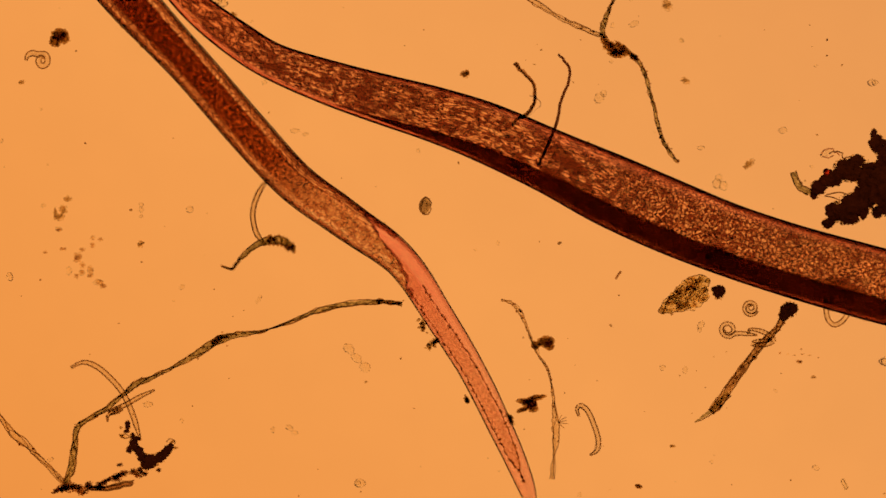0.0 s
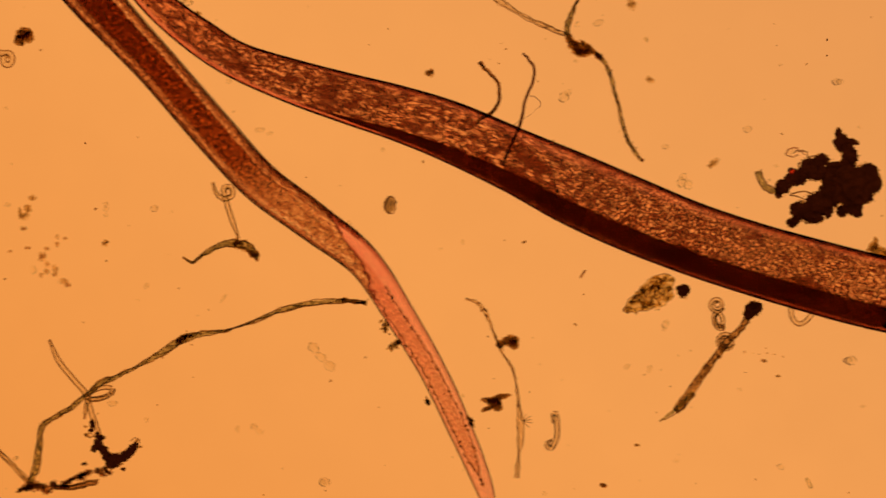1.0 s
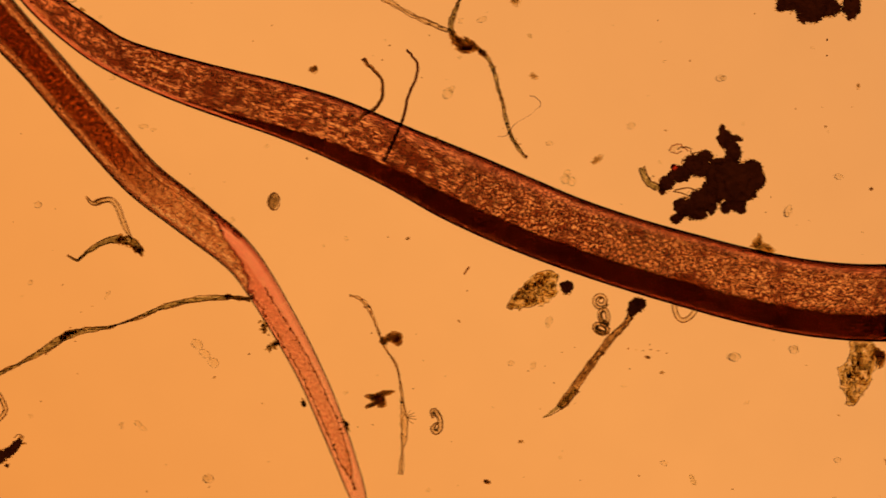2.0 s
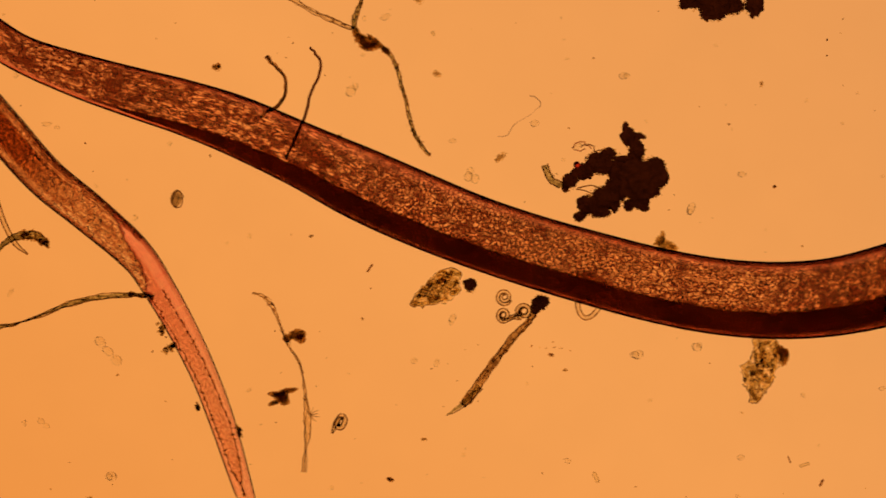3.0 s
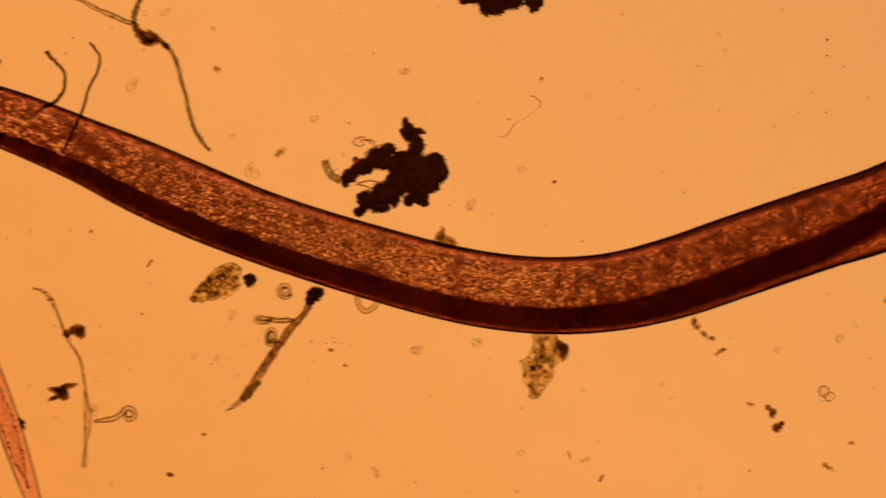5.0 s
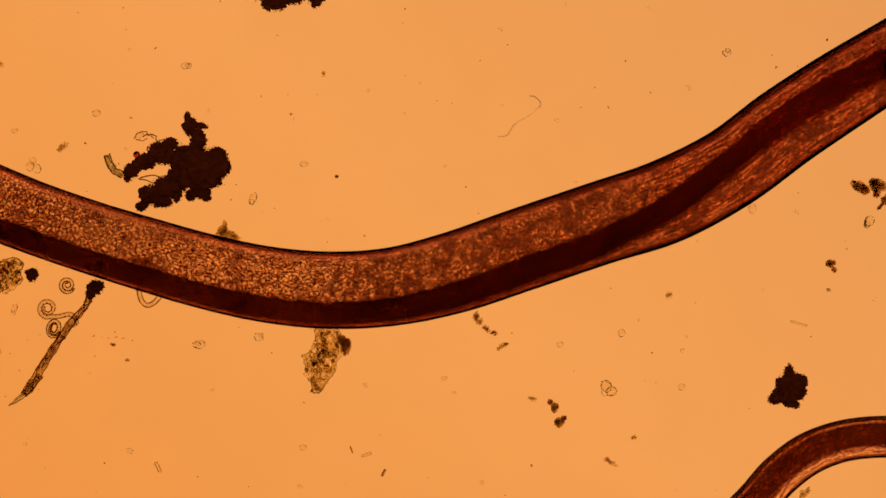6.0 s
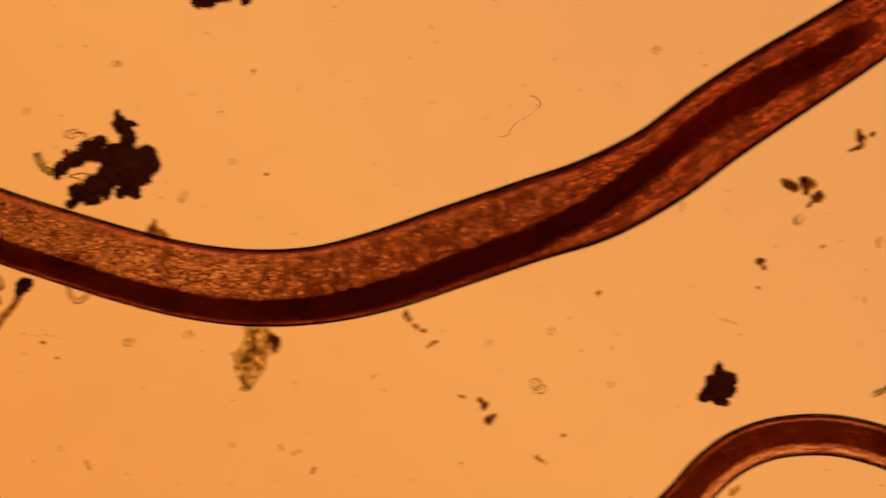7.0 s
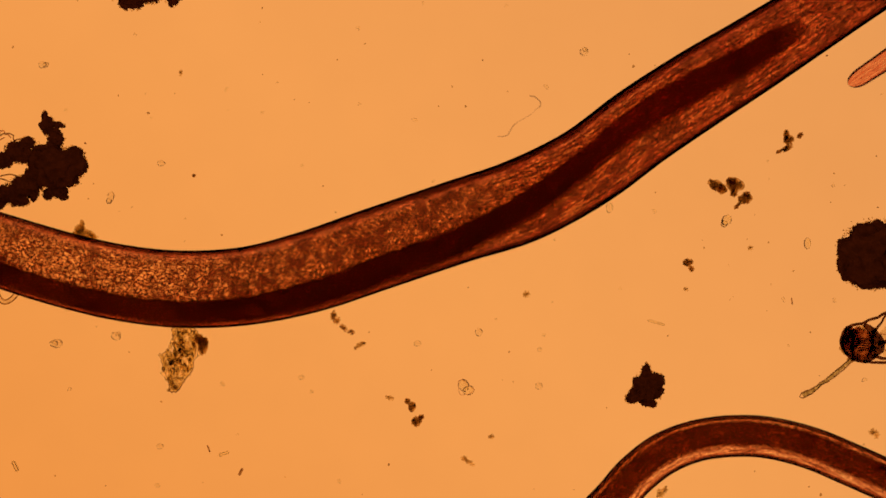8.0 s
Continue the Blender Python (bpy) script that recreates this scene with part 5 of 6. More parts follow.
clump("dirt_clump", "dark dirt on the side of a clear flake", "dirt clump", [(1826, 645, 8, 15), (1819, 632, 8, 8), (1830, 636, 5, 7)], 2.6, 1.2, 0.6, True, SOFT_DARK)


# -- broken husk at the field's far side, with a stalk
AMBER = stained("amber_husk", two_scale((0.30, 0.14, 0.08), (0.70, 0.44, 0.28), 90, 40))
HUSK_RIB = stained("dark_husk_rib", two_scale((0.16, 0.09, 0.06), (0.40, 0.26, 0.17), 120, 40))


def husk():
    owner = thing("plant_husk", "dark brown angular plant husk with clear chambers and a thin stalk", "plant husk", at=(2.990, -0.640, 0))
    strand("frame_rib", [(90, -64), (60, -62), (40, -52), (10, -38), (-22, -30), (-34, -5), (-30, 12), (-14, 27), (20, 33), (60, 34), (90, 36)], [4, 5, 5, 5, 6, 7, 6, 6, 5, 5, 4], HUSK_RIB, owner, None, 0.8)
    strand("frame_rib", [(-22, -28), (-14, -8), (-16, 10), (-10, 26)], [5, 6, 7, 6], HUSK_RIB, owner, None, 0.8)
    strand("frame_rib", [(6, -34), (22, -18), (30, 2), (22, 18), (4, 31)], [8, 16, 24, 17, 9], HUSK_RIB, owner, None, 1.0)
    strand("frame_rib", [(20, -18), (34, -34), (44, -52)], [7, 4, 4], HUSK_RIB, owner, None, 0.8)
    strand("frame_rib", [(30, 0), (52, -4), (76, -8), (90, -8)], [10, 5, 4, 3], HUSK_RIB, owner, None, 0.8)
    strand("frame_rib", [(22, 20), (36, 26), (60, 24), (80, 18)], [8, 6, 5, 4], HUSK_RIB, owner, None, 0.8)
    for k in range(6):
        strand("fine_rib", [(-12 + k * 0.6, -8 + k * 4), (0, -9 + k * 4), (13 - k * 0.6, -8 + k * 4)], [2.0, 2.6, 2.0], HUSK_RIB, owner, [14], 0.3, 6, 6, k + 3)
    h = Heap(91)
    h.lump(-0.006, 0.0, 0.012, 0.029, 0.028, 0.011, 0.2, 0.18, True)
    h.lump(-0.018, 0.008, 0.010, 0.016, 0.020, 0.009, 0.0, 0.18, True)
    h.make("brown_lobe", AMBER, owner, "translucent amber-brown lobe", True)
    h = Heap(92)
    for x, y, r in ((0.055, 0.014, 0.022), (0.062, -0.012, 0.016), (0.082, 0.02, 0.018), (0.048, -0.016, 0.010)):
        h.lump(x, y, 0.008, r, r * 0.8, 0.008, 0.2, 0.25, True)
    h.make("clear_lobe", FIBRE_PALE, owner, "clear chamber", True)
    rng = np.random.default_rng(93)
    for k in range(16):
        x, y = rng.uniform(26, 80), rng.uniform(-34, 22)
        strand("fine_rib", [(x, y), (x + rng.uniform(4, 9), y + rng.uniform(-7, 7)), (x + rng.uniform(10, 18), y + rng.uniform(-9, 9))], [1.4, 2.4, 1.4], LINE_BROWN, owner, [16], 0.5, 5, 5, k + 40)
    h = Heap(94)
    for k in range(70):
        a, d = h.rng.uniform(0, 2 * math.pi), h.rng.normal(0.026, 0.005)
        g = h.rng.uniform(0.002, 0.0055)
        h.lump(-0.004 + d * math.cos(a), d * math.sin(a), 0.020, g * 1.3, g, g * 0.8, h.rng.uniform(0, 3), 0.4)
    tagged(h.make("brown_lump_mass", SOFT_DARK, owner, "translucent brown lumps"), kind="stuff")
    strand("stalk", [(-16, 26), (-36, 45), (-54, 60), (-72, 74), (-90, 86), (-103, 92)], [6, 5, 5, 5, 7, 9], FIBRE_SKIN, owner, None, 0.4)
    strand("stalk_rim", [(-16, 24), (-37, 42), (-56, 58), (-74, 72), (-92, 82), (-105, 88)], [2.2], LINE_DARK, owner, None, 0.5)
    strand("stalk_rim", [(-12, 28), (-33, 48), (-52, 63), (-72, 76), (-88, 89), (-102, 97)], [2.2], LINE_DARK, owner, None, 0.5)
    strand("stalk_rim", [(-105, 88), (-108, 94), (-102, 97)], [1.8], LINE_DARK, owner, None, 0.2)


husk()


# -- curled brown fragment that is nudged at the start
fragment = thing("plant_fragment", "curled dark brown plant fragment with a torn end", "plant fragment", at=(0.430, -0.448, 0))
strand("blade", [(-40, 12), (-27, 19), (-15, 10), (5, -3), (35, -15), (62, -14), (80, -4), (90, 12)], [3, 5, 6, 9, 12, 13, 10, 5], FIBRE_SKIN, fragment, None, 0.6)
strand("dark_edge", [(-44, 9), (-27, 19), (-15, 11), (5, -1), (35, -9), (62, -8), (78, 4), (90, 16)], [4, 5, 4, 2.4, 2.4, 3, 5, 5], FIBRE_LINE, fragment, None, 0.8)
strand("dark_edge", [(-22, 14), (5, -8), (35, -21), (62, -20), (80, -10), (92, 6)], [2, 2, 2, 2.6, 4, 3], FIBRE_LINE, fragment, None, 0.8)
h = Heap(95)
for k in range(90):
    a = h.rng.uniform(0, 1)
    g = h.rng.uniform(0.0012, 0.0032)
    h.lump(0.046 + a * 0.042 + h.rng.normal(0, 0.004), 0.015 - a * a * 0.024 + h.rng.normal(0, 0.004), 0.010, g * 1.4, g, g, h.rng.uniform(0, 3))
tagged(h.make("torn_end", SOFT_DARK, fragment, "dark torn end"), kind="stuff")

# -- countless tiny specks
specks = Heap(99)
for k in range(240):
    x, y = specks.rng.uniform(-0.05, 3.1), -specks.rng.uniform(-0.03, 0.95)
    g = specks.rng.choice([0.0009, 0.0013, 0.0018, 0.0026], p=[0.4, 0.35, 0.18, 0.07])
    specks.lump(x, y, g, g * specks.rng.uniform(0.8, 1.6), g, g * 0.8, specks.rng.uniform(0, 3))
tagged(specks.make("dust_specks", BROWN_CRUMB), "scattered tiny brown dust specks on the slide", "dust", kind="stuff")
haze = Heap(98)
for k in range(90):
    x, y = haze.rng.uniform(-0.05, 3.1), -haze.rng.uniform(-0.03, 0.95)
    g = haze.rng.uniform(0.002, 0.005)
    haze.lump(x, y, g * 0.4, g * haze.rng.uniform(0.8, 1.6), g, g * 0.4, haze.rng.uniform(0, 3), 0.2)
tagged(haze.make("clear_specks", CELL, None, "", True), "scattered faint clear specks on the slide", "dust", kind="stuff")


# ---------------------------------------------------------------- larvae in rigid rings
def coil(cx, cy, rx, ry=None, turns=1.5, start=0.0, tilt=0.0, shrink=0.45):
    """Plan points of a flat spiral that winds inwards."""
    ry = ry or rx
    out = []
    for k in range(int(turns * 10) + 1):
        a = start + 2 * math.pi * k / 10
        q = 1 - (1 - shrink) * k / (turns * 10)
        x, y = rx * q * math.cos(a), ry * q * math.sin(a)
        c, s = math.cos(radians(tilt)), math.sin(radians(tilt))
        out.append((cx + x * c - y * s, cy + x * s + y * c))
    return out


def larva(label, length, width, rings=20, z=0.004):
    owner = thing("larva", label, "roundworm larva", "wriggling larvae")
    made = []
    for k in range(rings):
        a, b = k / rings, (k + 1) / rings
        s = np.linspace(a - 0.006, b + 0.006, 4)
        r = width / 2000 * np.clip(np.minimum(1.0, np.minimum(0.35 + 3.2 * s, 0.25 + 5.0 * (1 - s))), 0.12, 1)
        x = (s - (a + b) / 2) * length / 1000
        path = np.stack([x, np.zeros(4)], 1)
        h = np.full(4, width / 2000 + z)
        v, f, uv = tube_data(path, r, h, 10, 1.0, a, k == 0, k == rings - 1)
        ring = link_mesh("body_ring", v, f, LARVA_SKIN, owner, uv)
        # dark strands added for the edge shade that refraction gives a clear body
        for sign in (-1, 1):
            v, f, uv = tube_data(path + np.stack([np.zeros(4), sign * r * 0.92], 1), np.full(4, 0.0012), h + 0.002, 5)
            link_mesh("rim", v, f, LARVA_EDGE_SHADE, ring, uv, "thin dark strand in place of the refracted edge shade")
        made.append(ring)
    return made


def place_rings(points, count):
    """Middle and heading of each ring along plan points."""
    p, s = resample(spline(mm(points), 6), count * 6 + 1)
    out = []
    for k in range(count):
        m = k * 6 + 3
        d = p[m + 2] - p[m - 2]
        out.append((p[m, 0], p[m, 1], math.atan2(d[1], d[0])))
    return out


def wriggle(rings, shapes):
    """Keys the rings through (seconds, plan points); quick turns are cut into small steps."""
    rows = [[] for r in rings]
    last = None
    for t, points in shapes:
        now = place_rings(points, len(rings))
        if last:
            for k, (x, y, a) in enumerate(now):
                while a - last[1][k][2] > math.pi:
                    a -= 2 * math.pi
                while a - last[1][k][2] < -math.pi:
                    a += 2 * math.pi
                now[k] = (x, y, a)
            cuts = 1 + int(max(abs(n[2] - o[2]) for n, o in zip(now, last[1])) / 1.3)
            for c in range(1, cuts):
                q = c / cuts
                for k in range(len(rings)):
                    x, y, a = [(1 - q) * o + q * n for o, n in zip(last[1][k], now[k])]
                    rows[k].append((last[0] + q * (t - last[0]), x, y, a))
        for k in range(len(rings)):
            rows[k].append((t, *now[k]))
        last = (t, now)
    for ring, row in zip(rings, rows):
        keys, seen = [], set()
        for t, x, y, a in row:
            if frame(t) not in seen:
                seen.add(frame(t))
                keys.append((t, pose(x, y, 0, 0, 0, math.degrees(a))))
        keys.append((8.0, keys[-1][1])) if frame(8.0) not in seen else None
        walk(ring, keys)


def still_larva(label, points, width):
    owner = thing("larva", label, "roundworm larva", "wriggling larvae", at=(points[0][0] / 1000, -points[0][1] / 1000, 0))
    p, s = resample(spline(mm([(x - points[0][0], y - points[0][1]) for x, y in points]), 8), 90)
    q = np.linspace(0, 1, 90)
    r = width / 2000 * np.clip(np.minimum(1.0, np.minimum(0.35 + 4 * q, 0.2 + 6 * (1 - q))), 0.1, 1)
    h = np.full(90, width / 2000 + 0.002)
    v, f, uv = tube_data(p, r, h, 12, 1.0, 0, True, True)
    link_mesh("body", v, f, LARVA_SKIN, owner, uv)
    t = np.gradient(p, axis=0)
    t /= np.linalg.norm(t, axis=1)[:, None]
    # the clear body's refracted dark outline, laid on as two strands
    for sign in (-1, 1):
        v, f, uv = tube_data(p + np.stack([-t[:, 1], t[:, 0]], 1) * (sign * r * 0.92)[:, None], np.full(90, 0.0013), h + 0.002, 5)
        link_mesh("rim", v, f, LARVA_EDGE_SHADE, owner, uv, "thin dark strand in place of the refracted edge shade")
    return owner


spiral_larva = still_larva("clear larva rolled up in a tight flat spiral", coil(1329, 545, 13.5, 13.5, 1.8, 0.4, 0, 0.28), 6)
still_larva("clear larva curled at one end", [(47, 108), (50, 99), (58, 95), (68, 97)] + coil(76, 108, 10, 12, 1.1, -1.2, 0, 0.45), 10)
bent_larva = still_larva("clear larva bent in a hook beside the thick worm", [(1463, 530), (1461, 548), (1465, 566), (1475, 575), (1487, 571), (1497, 560), (1505, 548)], 8)

long_larva = larva("long slim clear larva wriggling beside dark dirt", 205, 9, 20, 0.012)
loop_larva = larva("clear larva looping over a plant fibre", 175, 7.5, 20, 0.016)
hook_larva = larva("clear larva with a coiled head end", 185, 8.5, 20, 0.006)
upper_larva = larva("clear larva winding round a plant stalk", 150, 7.5, 20, 0.018)
lower_larva = larva("clear coiled larva beside a plant stalk", 125, 7, 20, 0.014)
lone_larva = larva("clear larva curling up alone on the slide", 122, 8.5, 20, 0.004)

# faint thread of dust in the optics, which keeps its place in the field
DUST = stained("optics_dust", two_scale((0.86, 0.85, 0.86), (0.95, 0.95, 0.96), 80, 20))
dust_thread = thing("dust_thread", "faint curved thread of dust inside the microscope optics", "dust thread")
DUST_Z = 0.135
dust_thread.scale = (0.979, 0.979, 0.979)
strand("filament", [(x - 784, y - 441) for x, y in ((937, 170), (948, 173), (957, 184), (946, 198), (925, 211), (908, 224), (897, 240), (880, 242))], [2.5, 2.6, 2.4], DUST, dust_thread, None, 0.5)
for x, y in ((1463, 71), (1463, 99), (151, 254)):
    h = Heap(next_seed())
    h.lump((x - 784) / 1000, -(y - 441) / 1000, 0.002, 0.0022, 0.0022, 0.001)
    h.make("grain", LINE_DARK, dust_thread)


# ---------------------------------------------------------------- what moves
def motions():
    walk(illuminator, [(t, pose(0.784 + x, -0.441 - y, LAMP_Z)) for t, x, y in TRAVEL])
    walk(dust_thread, [(t, pose(0.784 + x, -0.441 - y, DUST_Z)) for t, x, y in TRAVEL])
    walk(fragment, [(0.0, pose(0.432, -0.452, 0, 0, 0, 13)), (0.1, pose(0.428, -0.449, 0, 0, 0, -2)), (0.3, pose(0.430, -0.448, 0)), (1.7, pose(0.430, -0.448, 0)), (2.8, pose(0.436, -0.454, 0, 0, 0, 12)), (8.0, pose(0.436, -0.454, 0, 0, 0, 12))])
    sx, sy = coil(1329, 545, 13.5, 13.5, 1.8, 0.4, 0, 0.28)[0]
    walk(spiral_larva, [(t, pose((sx + dx) / 1000, -(sy + dy) / 1000, 0)) for t, dx, dy in ((0, -1, 0), (0.5, 1, -3), (1.5, 2, -4), (3.5, 3, -8), (6.5, 5, -10), (8, 5, -10))])
    sways = ((0.0, 0.0), (2.9, 0.0), (3.5, 0.15), (4.2, 0.4), (5.4, 0.7), (6.4, 1.0), (7.3, 1.55), (8.0, 1.6))
    for ring, x, y, shift, turn in gravid_rings:
        walk(ring, [(t, pose(x, y + shift * q, 0, 0, 0, math.degrees(turn) * q)) for t, q in sways])
    walk(bent_larva, [(t, pose(1.463, -0.530 + sway(1.48) * q, 0)) for t, q in sways])
    # the stalk turns about its split foot, with the ball on its head
    for ob, x, y in ((stalk, 1.388, -0.560), (stalk_ball, 1.395, -0.549)):
        foot = Matrix.Translation((1.245, -0.745, 0))
        walk(ob, [(t, foot @ pose(0, 0, 0, 0, 0, turn) @ pose(x - 1.245, y + 0.745, 0)) for t, turn in ((0.0, 0.0), (3.0, 0.0), (3.5, 1.1), (4.2, 2.1), (5.5, 3.0), (6.5, 3.8), (8.0, 3.8))])
    for ring, mid in slim_rings:
        rows = []
        for t, s in ((0.0, 0.0), (0.5, 0.03), (1.0, 0.19), (1.5, 0.25), (1.7, 0.34), (2.2, 0.7), (2.8, 0.97), (3.5, 0.93), (4.2, 0.86), (8.0, 0.80)):
            p = slim_path(s)
            d = p[min(mid + 1, STATIONS), :2] - p[mid - 1, :2]
            rows.append((t, pose(p[mid, 0], p[mid, 1], 0, 0, 0, math.degrees(math.atan2(d[1], d[0])))))
        walk(ring, rows)
    wriggle(long_larva, [
        (0.0, [(128, 650), (150, 641), (175, 650), (200, 672), (220, 697), (236, 732), (250, 778)]),
        (0.1, [(132, 630), (157, 636), (193, 666), (218, 697), (238, 736), (252, 782)]),
        (0.2, [(141, 615), (172, 645), (198, 682), (215, 711), (236, 742), (251, 780)]),
        (0.3, [(155, 602), (173, 640), (193, 681), (213, 713), (233, 742), (251, 780)]),
        (0.4, [(163, 602), (178, 646), (196, 694), (213, 724), (233, 750), (251, 780)]),
        (0.5, [(171, 602), (176, 640), (193, 690), (209, 720), (233, 752), (250, 777)]),
        (0.7, [(179, 602), (186, 640), (200, 686), (212, 711), (233, 747), (250, 780)]),
        (0.8, [(167, 599), (178, 641), (198, 686), (212, 708), (233, 738), (250, 774)]),
        (1.0, [(152, 604), (169, 641), (199, 678), (216, 699), (229, 741), (244, 777)]),
        (1.2, [(163, 606), (175, 641), (200, 681), (215, 701), (230, 741), (242, 777)]),
        (1.3, [(174, 608), (168, 641), (182, 671), (214, 711), (231, 742), (244, 777)]),
        (1.5, [(204, 632), (178, 654), (170, 692), (187, 723), (215, 750), (228, 780)]),
        (1.7, [(224, 640), (196, 648), (182, 680), (190, 720), (215, 750), (228, 782)]),
        (2.6, [(180, 610), (172, 640), (182, 680), (205, 715), (225, 748), (240, 782)]),
        (8.0, [(170, 608), (172, 640), (186, 680), (208, 715), (226, 748), (240, 782)])])
    wriggle(loop_larva, [
        (0.0, [(274, 690), (250, 701), (225, 715), (205, 724), (196, 730), (210, 727), (216, 722), (202, 728), (193, 735), (192, 744)]),
        (0.2, [(274, 690), (252, 690), (234, 697), (220, 709), (218, 720), (232, 716), (226, 708), (206, 722), (192, 736), (192, 746)]),
        (0.4, [(256, 688)] + coil(236, 699, 17, 8, 1.1, 5.6, -25, 0.8) + [(210, 718), (200, 732), (197, 748)]),
        (0.5, coil(238, 697, 18, 8, 1.2, 5.6, -22, 0.8) + [(212, 716), (203, 732), (202, 750)]),
        (0.7, coil(240, 696, 19, 6, 1.2, 5.6, -20, 0.8) + [(214, 714), (206, 732), (204, 750)]),
        (0.8, coil(240, 697, 25, 9, 1.3, 0.0, -18, 0.8) + [(214, 716), (208, 742)]),
        (1.0, coil(243, 697, 25, 10, 1.3, 0.0, -16, 0.8) + [(220, 712), (214, 742)]),
        (1.2, [(222, 706), (240, 696), (262, 686), (270, 688), (262, 700), (240, 710), (222, 716), (214, 745)]),
        (1.3, [(220, 702), (245, 692), (270, 684), (276, 690), (262, 704), (242, 720), (226, 740)]),
        (1.5, [(220, 692), (240, 696), (260, 704), (275, 716), (270, 728), (252, 737), (214, 745)]),
        (1.7, [(238, 688), (256, 692), (270, 704), (282, 732), (270, 750), (250, 757), (222, 757)]),
        (2.6, [(225, 694), (245, 698), (264, 710), (276, 730), (262, 748), (242, 754), (218, 750)]),
        (8.0, [(222, 694), (243, 698), (262, 708), (275, 726), (262, 744), (242, 752), (216, 748)])])
    wriggle(hook_larva, [
        (0.0, [(476, 320), (468, 326), (457, 345), (450, 365), (448, 385), (454, 412), (468, 431)]),
        (0.1, coil(455, 322, 9, 12, 1.0, -1.0, 0, 0.7)[::-1] + [(448, 338), (450, 356), (460, 380), (478, 424)]),
        (0.2, coil(456, 335, 9, 12, 1.0, -1.0, 0, 0.7)[::-1] + [(452, 352), (470, 364), (495, 380), (512, 398), (510, 424)]),
        (0.3, coil(458, 350, 10, 11, 1.0, -1.0, 0, 0.7)[::-1] + [(458, 364), (482, 370), (516, 372), (531, 392), (522, 415)]),
        (0.4, coil(456, 328, 9, 14, 1.0, -1.0, 0, 0.7)[::-1] + [(456, 348), (470, 364), (493, 386), (510, 426)]),
        (0.5, coil(460, 329, 10, 14, 1.1, 0.2, 0, 0.6)[::-1] + [(459, 352), (464, 376), (476, 402), (487, 428)]),
        (0.8, coil(464, 331, 10, 14, 1.1, 0.2, 0, 0.6)[::-1] + [(460, 354), (465, 378), (477, 404), (487, 428)]),
        (1.0, [(440, 326), (446, 344), (460, 354), (474, 348), (472, 334), (460, 336), (464, 360), (474, 392), (485, 422)]),
        (1.2, [(438, 361), (454, 358), (472, 352), (480, 338), (474, 328), (466, 338), (470, 360), (479, 392), (488, 420)]),
        (1.3, [(456, 398), (460, 376), (470, 352), (477, 336), (470, 326), (464, 338), (472, 362), (481, 392), (490, 420)]),
        (1.5, [(474, 412), (467, 384), (465, 356), (470, 340), (478, 342), (486, 360), (493, 386), (501, 412)]),
        (1.7, [(422, 390), (432, 396), (444, 390), (456, 362), (474, 342), (490, 352), (498, 380), (506, 415)]),
        (2.4, [(424, 318), (431, 338), (440, 362), (451, 386), (463, 410), (478, 434), (496, 450)]),
        (2.9, [(417, 300), (423, 325), (431, 352), (441, 388), (454, 420), (470, 446), (489, 462)]),
        (8.0, [(417, 300), (423, 325), (431, 352), (441, 388), (454, 420), (470, 446), (489, 462)])])
    wriggle(lower_larva, [
        (0.0, coil(1287, 583, 14, 13, 1.4, 0.3, 20, 0.5)[::-1] + [(1310, 590), (1338, 593)]),
        (0.1, coil(1296, 573, 13, 14, 1.4, 0.6, 10, 0.5)[::-1] + [(1312, 588), (1334, 596)]),
        (0.2, coil(1306, 568, 12, 14, 1.4, 0.8, 0, 0.5)[::-1] + [(1318, 588), (1336, 598)]),
        (0.3, coil(1317, 571, 8, 15, 1.5, 0.9, -8, 0.55)[::-1] + [(1324, 590), (1334, 598)]),
        (0.5, coil(1331, 567, 9, 15, 1.6, 0.9, -14, 0.6)[::-1] + [(1340, 584)]),
        (1.0, coil(1333, 568, 9, 16, 1.6, 0.9, -14, 0.6)[::-1] + [(1341, 586)]),
        (1.5, coil(1340, 567, 9, 15, 1.6, 0.9, -12, 0.6)[::-1] + [(1346, 584)]),
        (1.7, coil(1340, 569, 9, 15, 1.6, 0.9, -12, 0.6)[::-1] + [(1346, 586)]),
        (2.8, coil(1321, 563, 6, 14, 1.6, 0.9, 4, 0.6)[::-1] + [(1326, 580)]),
        (3.0, coil(1330, 570, 10, 11, 1.5, 0.9, 0, 0.5)[::-1] + [(1348, 572), (1358, 566)]),
        (3.2, coil(1322, 577, 13, 12, 1.5, 0.6, -20, 0.5)[::-1] + [(1340, 580), (1354, 570)]),
        (3.5, coil(1314, 588, 14, 9, 1.5, 0.4, -50, 0.5)[::-1] + [(1318, 602), (1330, 604)]),
        (3.8, coil(1312, 602, 10, 14, 1.6, 0.4, 8, 0.55)[::-1] + [(1322, 616)]),
        (4.2, coil(1307, 613, 10, 15, 1.6, 0.4, 8, 0.55)[::-1] + [(1318, 626)]),
        (5.3, coil(1312, 616, 8, 15, 1.6, 0.4, 10, 0.55)[::-1] + [(1322, 630)]),
        (5.5, coil(1315, 612, 11, 14, 1.6, 0.4, 12, 0.55)[::-1] + [(1325, 626)]),
        (6.0, coil(1312, 611, 11, 15, 1.7, 0.4, 14, 0.55)[::-1] + [(1321, 622)]),
        (8.0, coil(1312, 610, 11, 15, 1.7, 0.4, 14, 0.55)[::-1] + [(1321, 622)])])
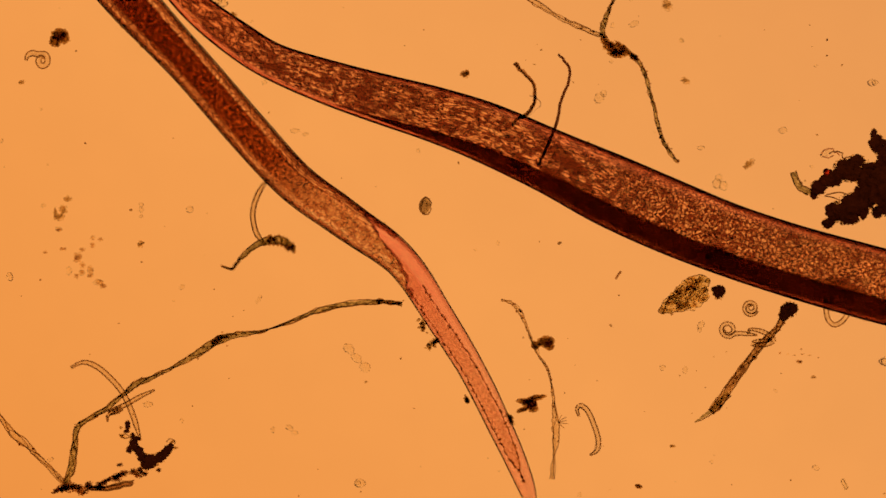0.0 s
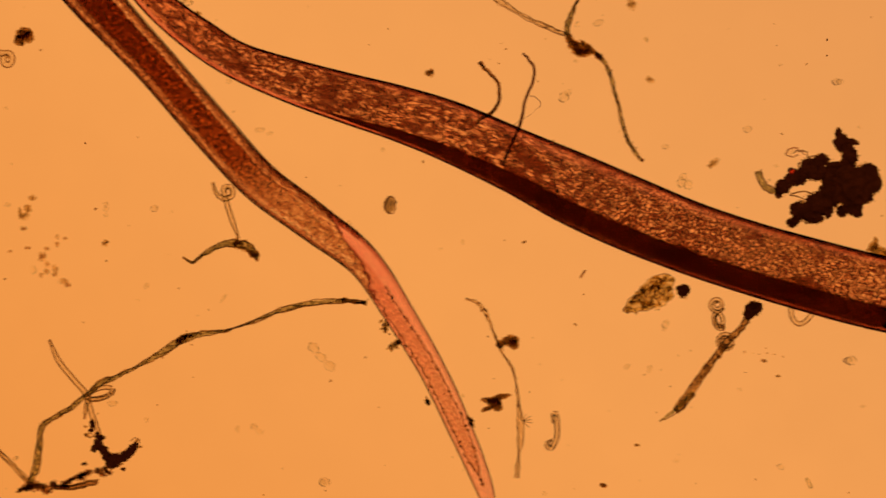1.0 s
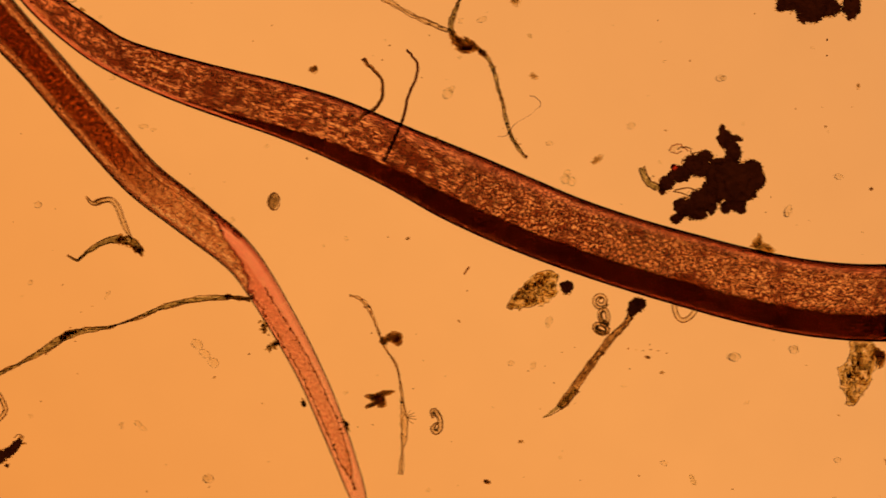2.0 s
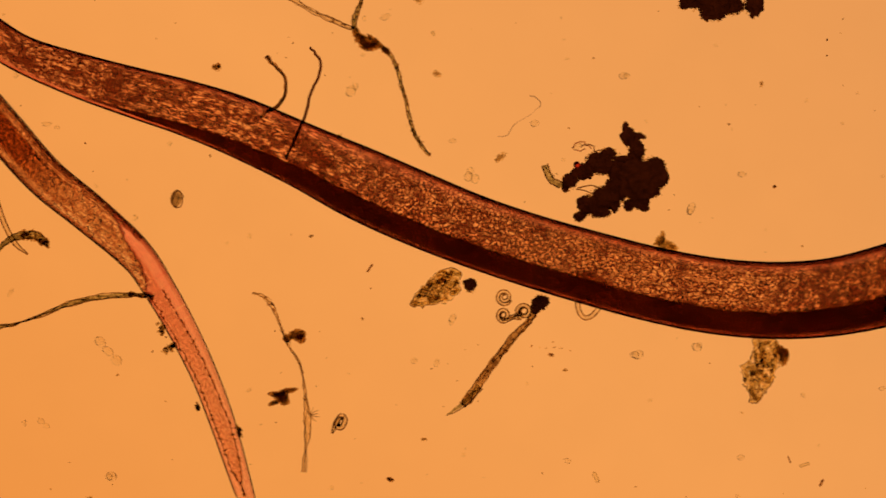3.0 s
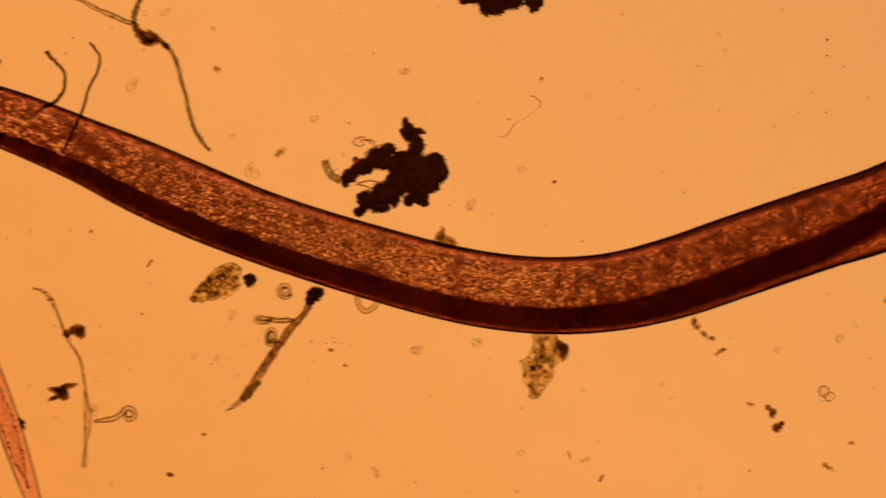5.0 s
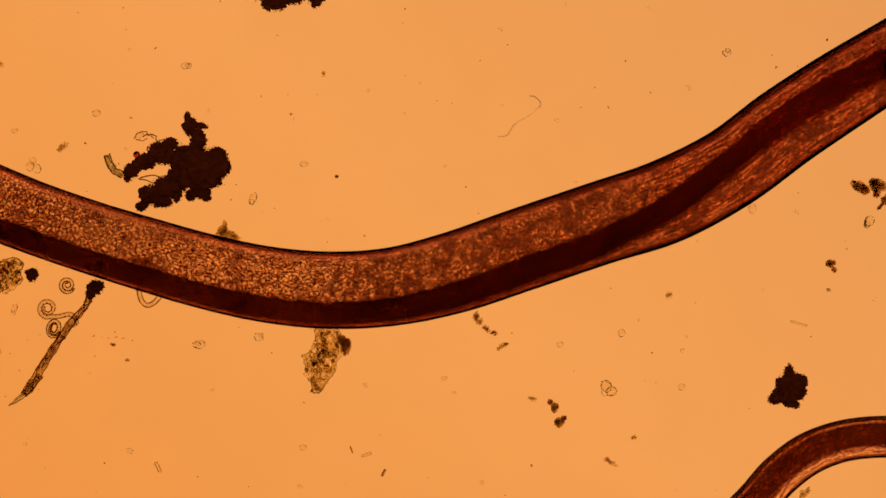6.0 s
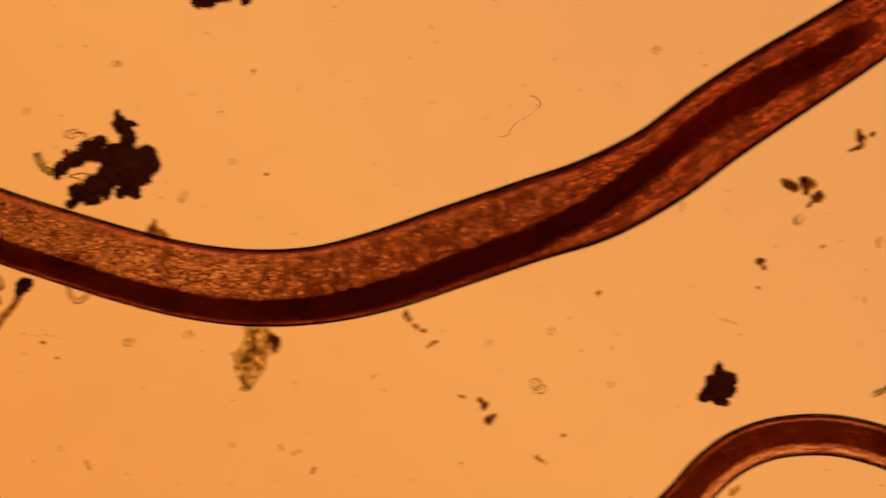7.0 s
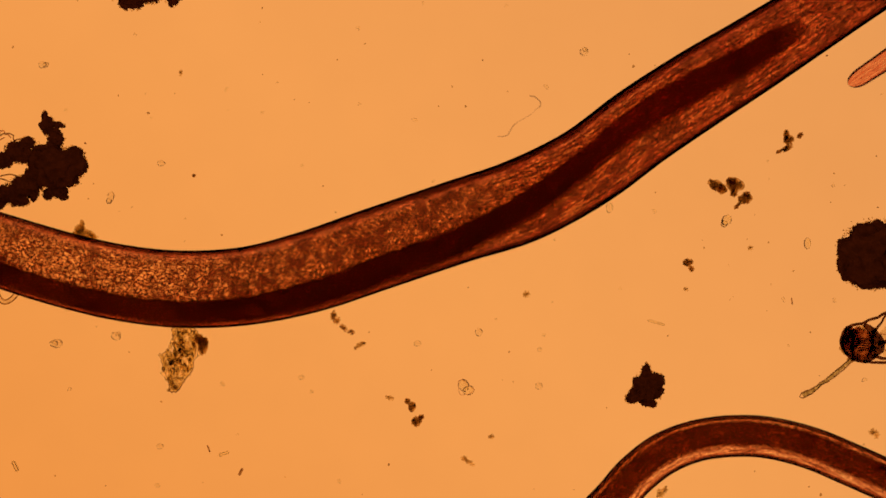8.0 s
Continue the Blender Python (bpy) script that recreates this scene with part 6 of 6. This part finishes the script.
    wriggle(upper_larva, [
        (0.0, [(1322, 590), (1326, 583), (1345, 586), (1360, 594), (1366, 603), (1350, 610), (1330, 608), (1345, 603), (1362, 602)]),
        (0.2, coil(1347, 600, 20, 11, 1.2, 3.4, 20, 0.8)),
        (0.3, coil(1350, 603, 20, 15, 1.1, 3.4, 30, 0.9)),
        (0.4, [(1340, 572), (1356, 576), (1368, 590), (1371, 604), (1362, 620), (1346, 628), (1331, 631)]),
        (0.5, [(1340, 566), (1358, 562), (1372, 572), (1374, 590), (1362, 608), (1340, 620), (1320, 622), (1307, 617)]),
        (0.7, [(1376, 572), (1378, 590), (1368, 602), (1350, 608), (1330, 610), (1314, 614), (1305, 618)]),
        (0.8, coil(1348, 603, 20, 14, 1.5, 0.4, 0, 0.5)),
        (1.0, coil(1345, 605, 15, 15, 1.9, 0.4, 0, 0.4)),
        (1.2, coil(1343, 602, 16, 14, 1.8, 0.4, 0, 0.4)),
        (1.5, coil(1331, 600, 19, 11, 1.5, 0.4, 15, 0.6)),
        (1.7, coil(1325, 597, 18, 10, 1.5, 0.4, 15, 0.6)),
        (2.8, coil(1364, 565, 13, 12, 1.6, 2.4, -20, 0.5)),
        (3.0, coil(1366, 563, 12, 12, 1.4, 2.4, -20, 0.5)[::-1] + [(1350, 574), (1340, 576)]),
        (3.5, coil(1358, 558, 9, 13, 1.3, 1.6, 15, 0.6)[::-1] + [(1350, 572), (1334, 586), (1322, 592)]),
        (4.0, coil(1358, 560, 9, 11, 1.2, 1.6, 15, 0.6)[::-1] + [(1346, 572), (1336, 596), (1328, 618)]),
        (4.2, coil(1356, 562, 9, 11, 1.2, 1.6, 15, 0.6)[::-1] + [(1344, 574), (1334, 598), (1325, 620)]),
        (5.3, [(1300, 590), (1276, 600), (1262, 602), (1262, 594), (1280, 590), (1310, 590), (1340, 582), (1362, 576)]),
        (5.5, coil(1304, 580, 17, 8, 1.3, 0.5, 15, 0.7)[::-1] + [(1322, 590), (1345, 602)]),
        (5.7, coil(1302, 577, 14, 14, 1.3, 0.9, 0, 0.5)[::-1] + [(1322, 590), (1340, 592), (1352, 600)]),
        (6.0, coil(1301, 576, 16, 16, 1.4, 1.2, 0, 0.35)[::-1] + [(1321, 590), (1342, 587), (1353, 600), (1346, 608)]),
        (6.1, coil(1301, 576, 16, 16, 1.4, 1.2, 0, 0.35)[::-1] + [(1321, 590), (1342, 587), (1353, 600), (1346, 608)]),
        (6.2, coil(1312, 572, 12, 16, 1.2, 1.2, 0, 0.5)[::-1] + [(1324, 590), (1340, 590), (1350, 604)]),
        (6.3, [(1258, 563), (1272, 560), (1286, 562), (1298, 568), (1310, 578), (1318, 586), (1324, 592)]),
        (6.4, [(1284, 588), (1272, 588), (1270, 578), (1280, 568), (1300, 560), (1325, 556), (1340, 562)]),
        (6.5, coil(1303, 572, 9, 16, 1.2, 0.9, 12, 0.7)[::-1] + [(1308, 560), (1325, 552), (1340, 564), (1354, 578)]),
        (6.6, coil(1315, 571, 7, 15, 1.2, 0.9, 12, 0.7)[::-1] + [(1322, 558), (1336, 560), (1350, 576)]),
        (6.7, coil(1325, 571, 7, 17, 1.3, 0.9, 32, 0.7)[::-1] + [(1334, 562), (1342, 572)]),
        (8.0, coil(1328, 572, 8, 17, 1.3, 0.9, 42, 0.7)[::-1] + [(1340, 566), (1346, 574)])])
    wriggle(lone_larva, [
        (0.0, [(1024, 736), (1021, 724), (1028, 718), (1040, 728), (1050, 750), (1058, 776), (1056, 796), (1044, 805)]),
        (0.2, [(1040, 748), (1040, 734), (1048, 732), (1056, 750), (1058, 774), (1048, 798), (1030, 808)]),
        (0.4, [(1046, 764), (1046, 746), (1051, 736), (1056, 748), (1054, 772), (1049, 796), (1038, 804)]),
        (0.6, [(1052, 758), (1050, 742), (1055, 734), (1058, 748), (1054, 772), (1047, 794), (1040, 790)]),
        (0.8, [(1050, 756), (1050, 742), (1055, 738), (1057, 754), (1052, 774), (1044, 790), (1037, 786), (1044, 776)]),
        (1.0, [(1042, 750), (1041, 737), (1046, 735), (1048, 755), (1047, 776), (1038, 794), (1030, 788), (1038, 780)]),
        (1.5, [(1034, 736), (1030, 724), (1036, 724), (1044, 742), (1048, 762), (1042, 772), (1034, 766), (1040, 756)]),
        (1.7, [(1036, 738), (1033, 728), (1039, 727), (1045, 744), (1048, 764), (1042, 774), (1034, 768), (1040, 758)]),
        (2.8, [(1030, 776), (1034, 760), (1044, 746), (1048, 754), (1042, 768), (1034, 766), (1038, 752), (1046, 750)]),
        (3.0, [(1028, 778), (1034, 762), (1044, 748), (1050, 756), (1044, 768), (1036, 766), (1040, 754), (1047, 752)]),
        (3.5, [(1012, 773), (1024, 764)] + coil(1052, 757, 13, 13, 1.2, 3.6, 0, 0.5)),
        (4.0, [(1000, 767), (1018, 764), (1034, 760)] + coil(1058, 755, 12, 12, 1.1, 3.4, 0, 0.5)),
        (4.2, [(996, 766), (1016, 764), (1034, 760)] + coil(1058, 754, 12, 12, 1.1, 3.4, 0, 0.5)),
        (8.0, [(996, 766), (1016, 764), (1034, 760)] + coil(1058, 754, 12, 12, 1.1, 3.4, 0, 0.5))])


motions()
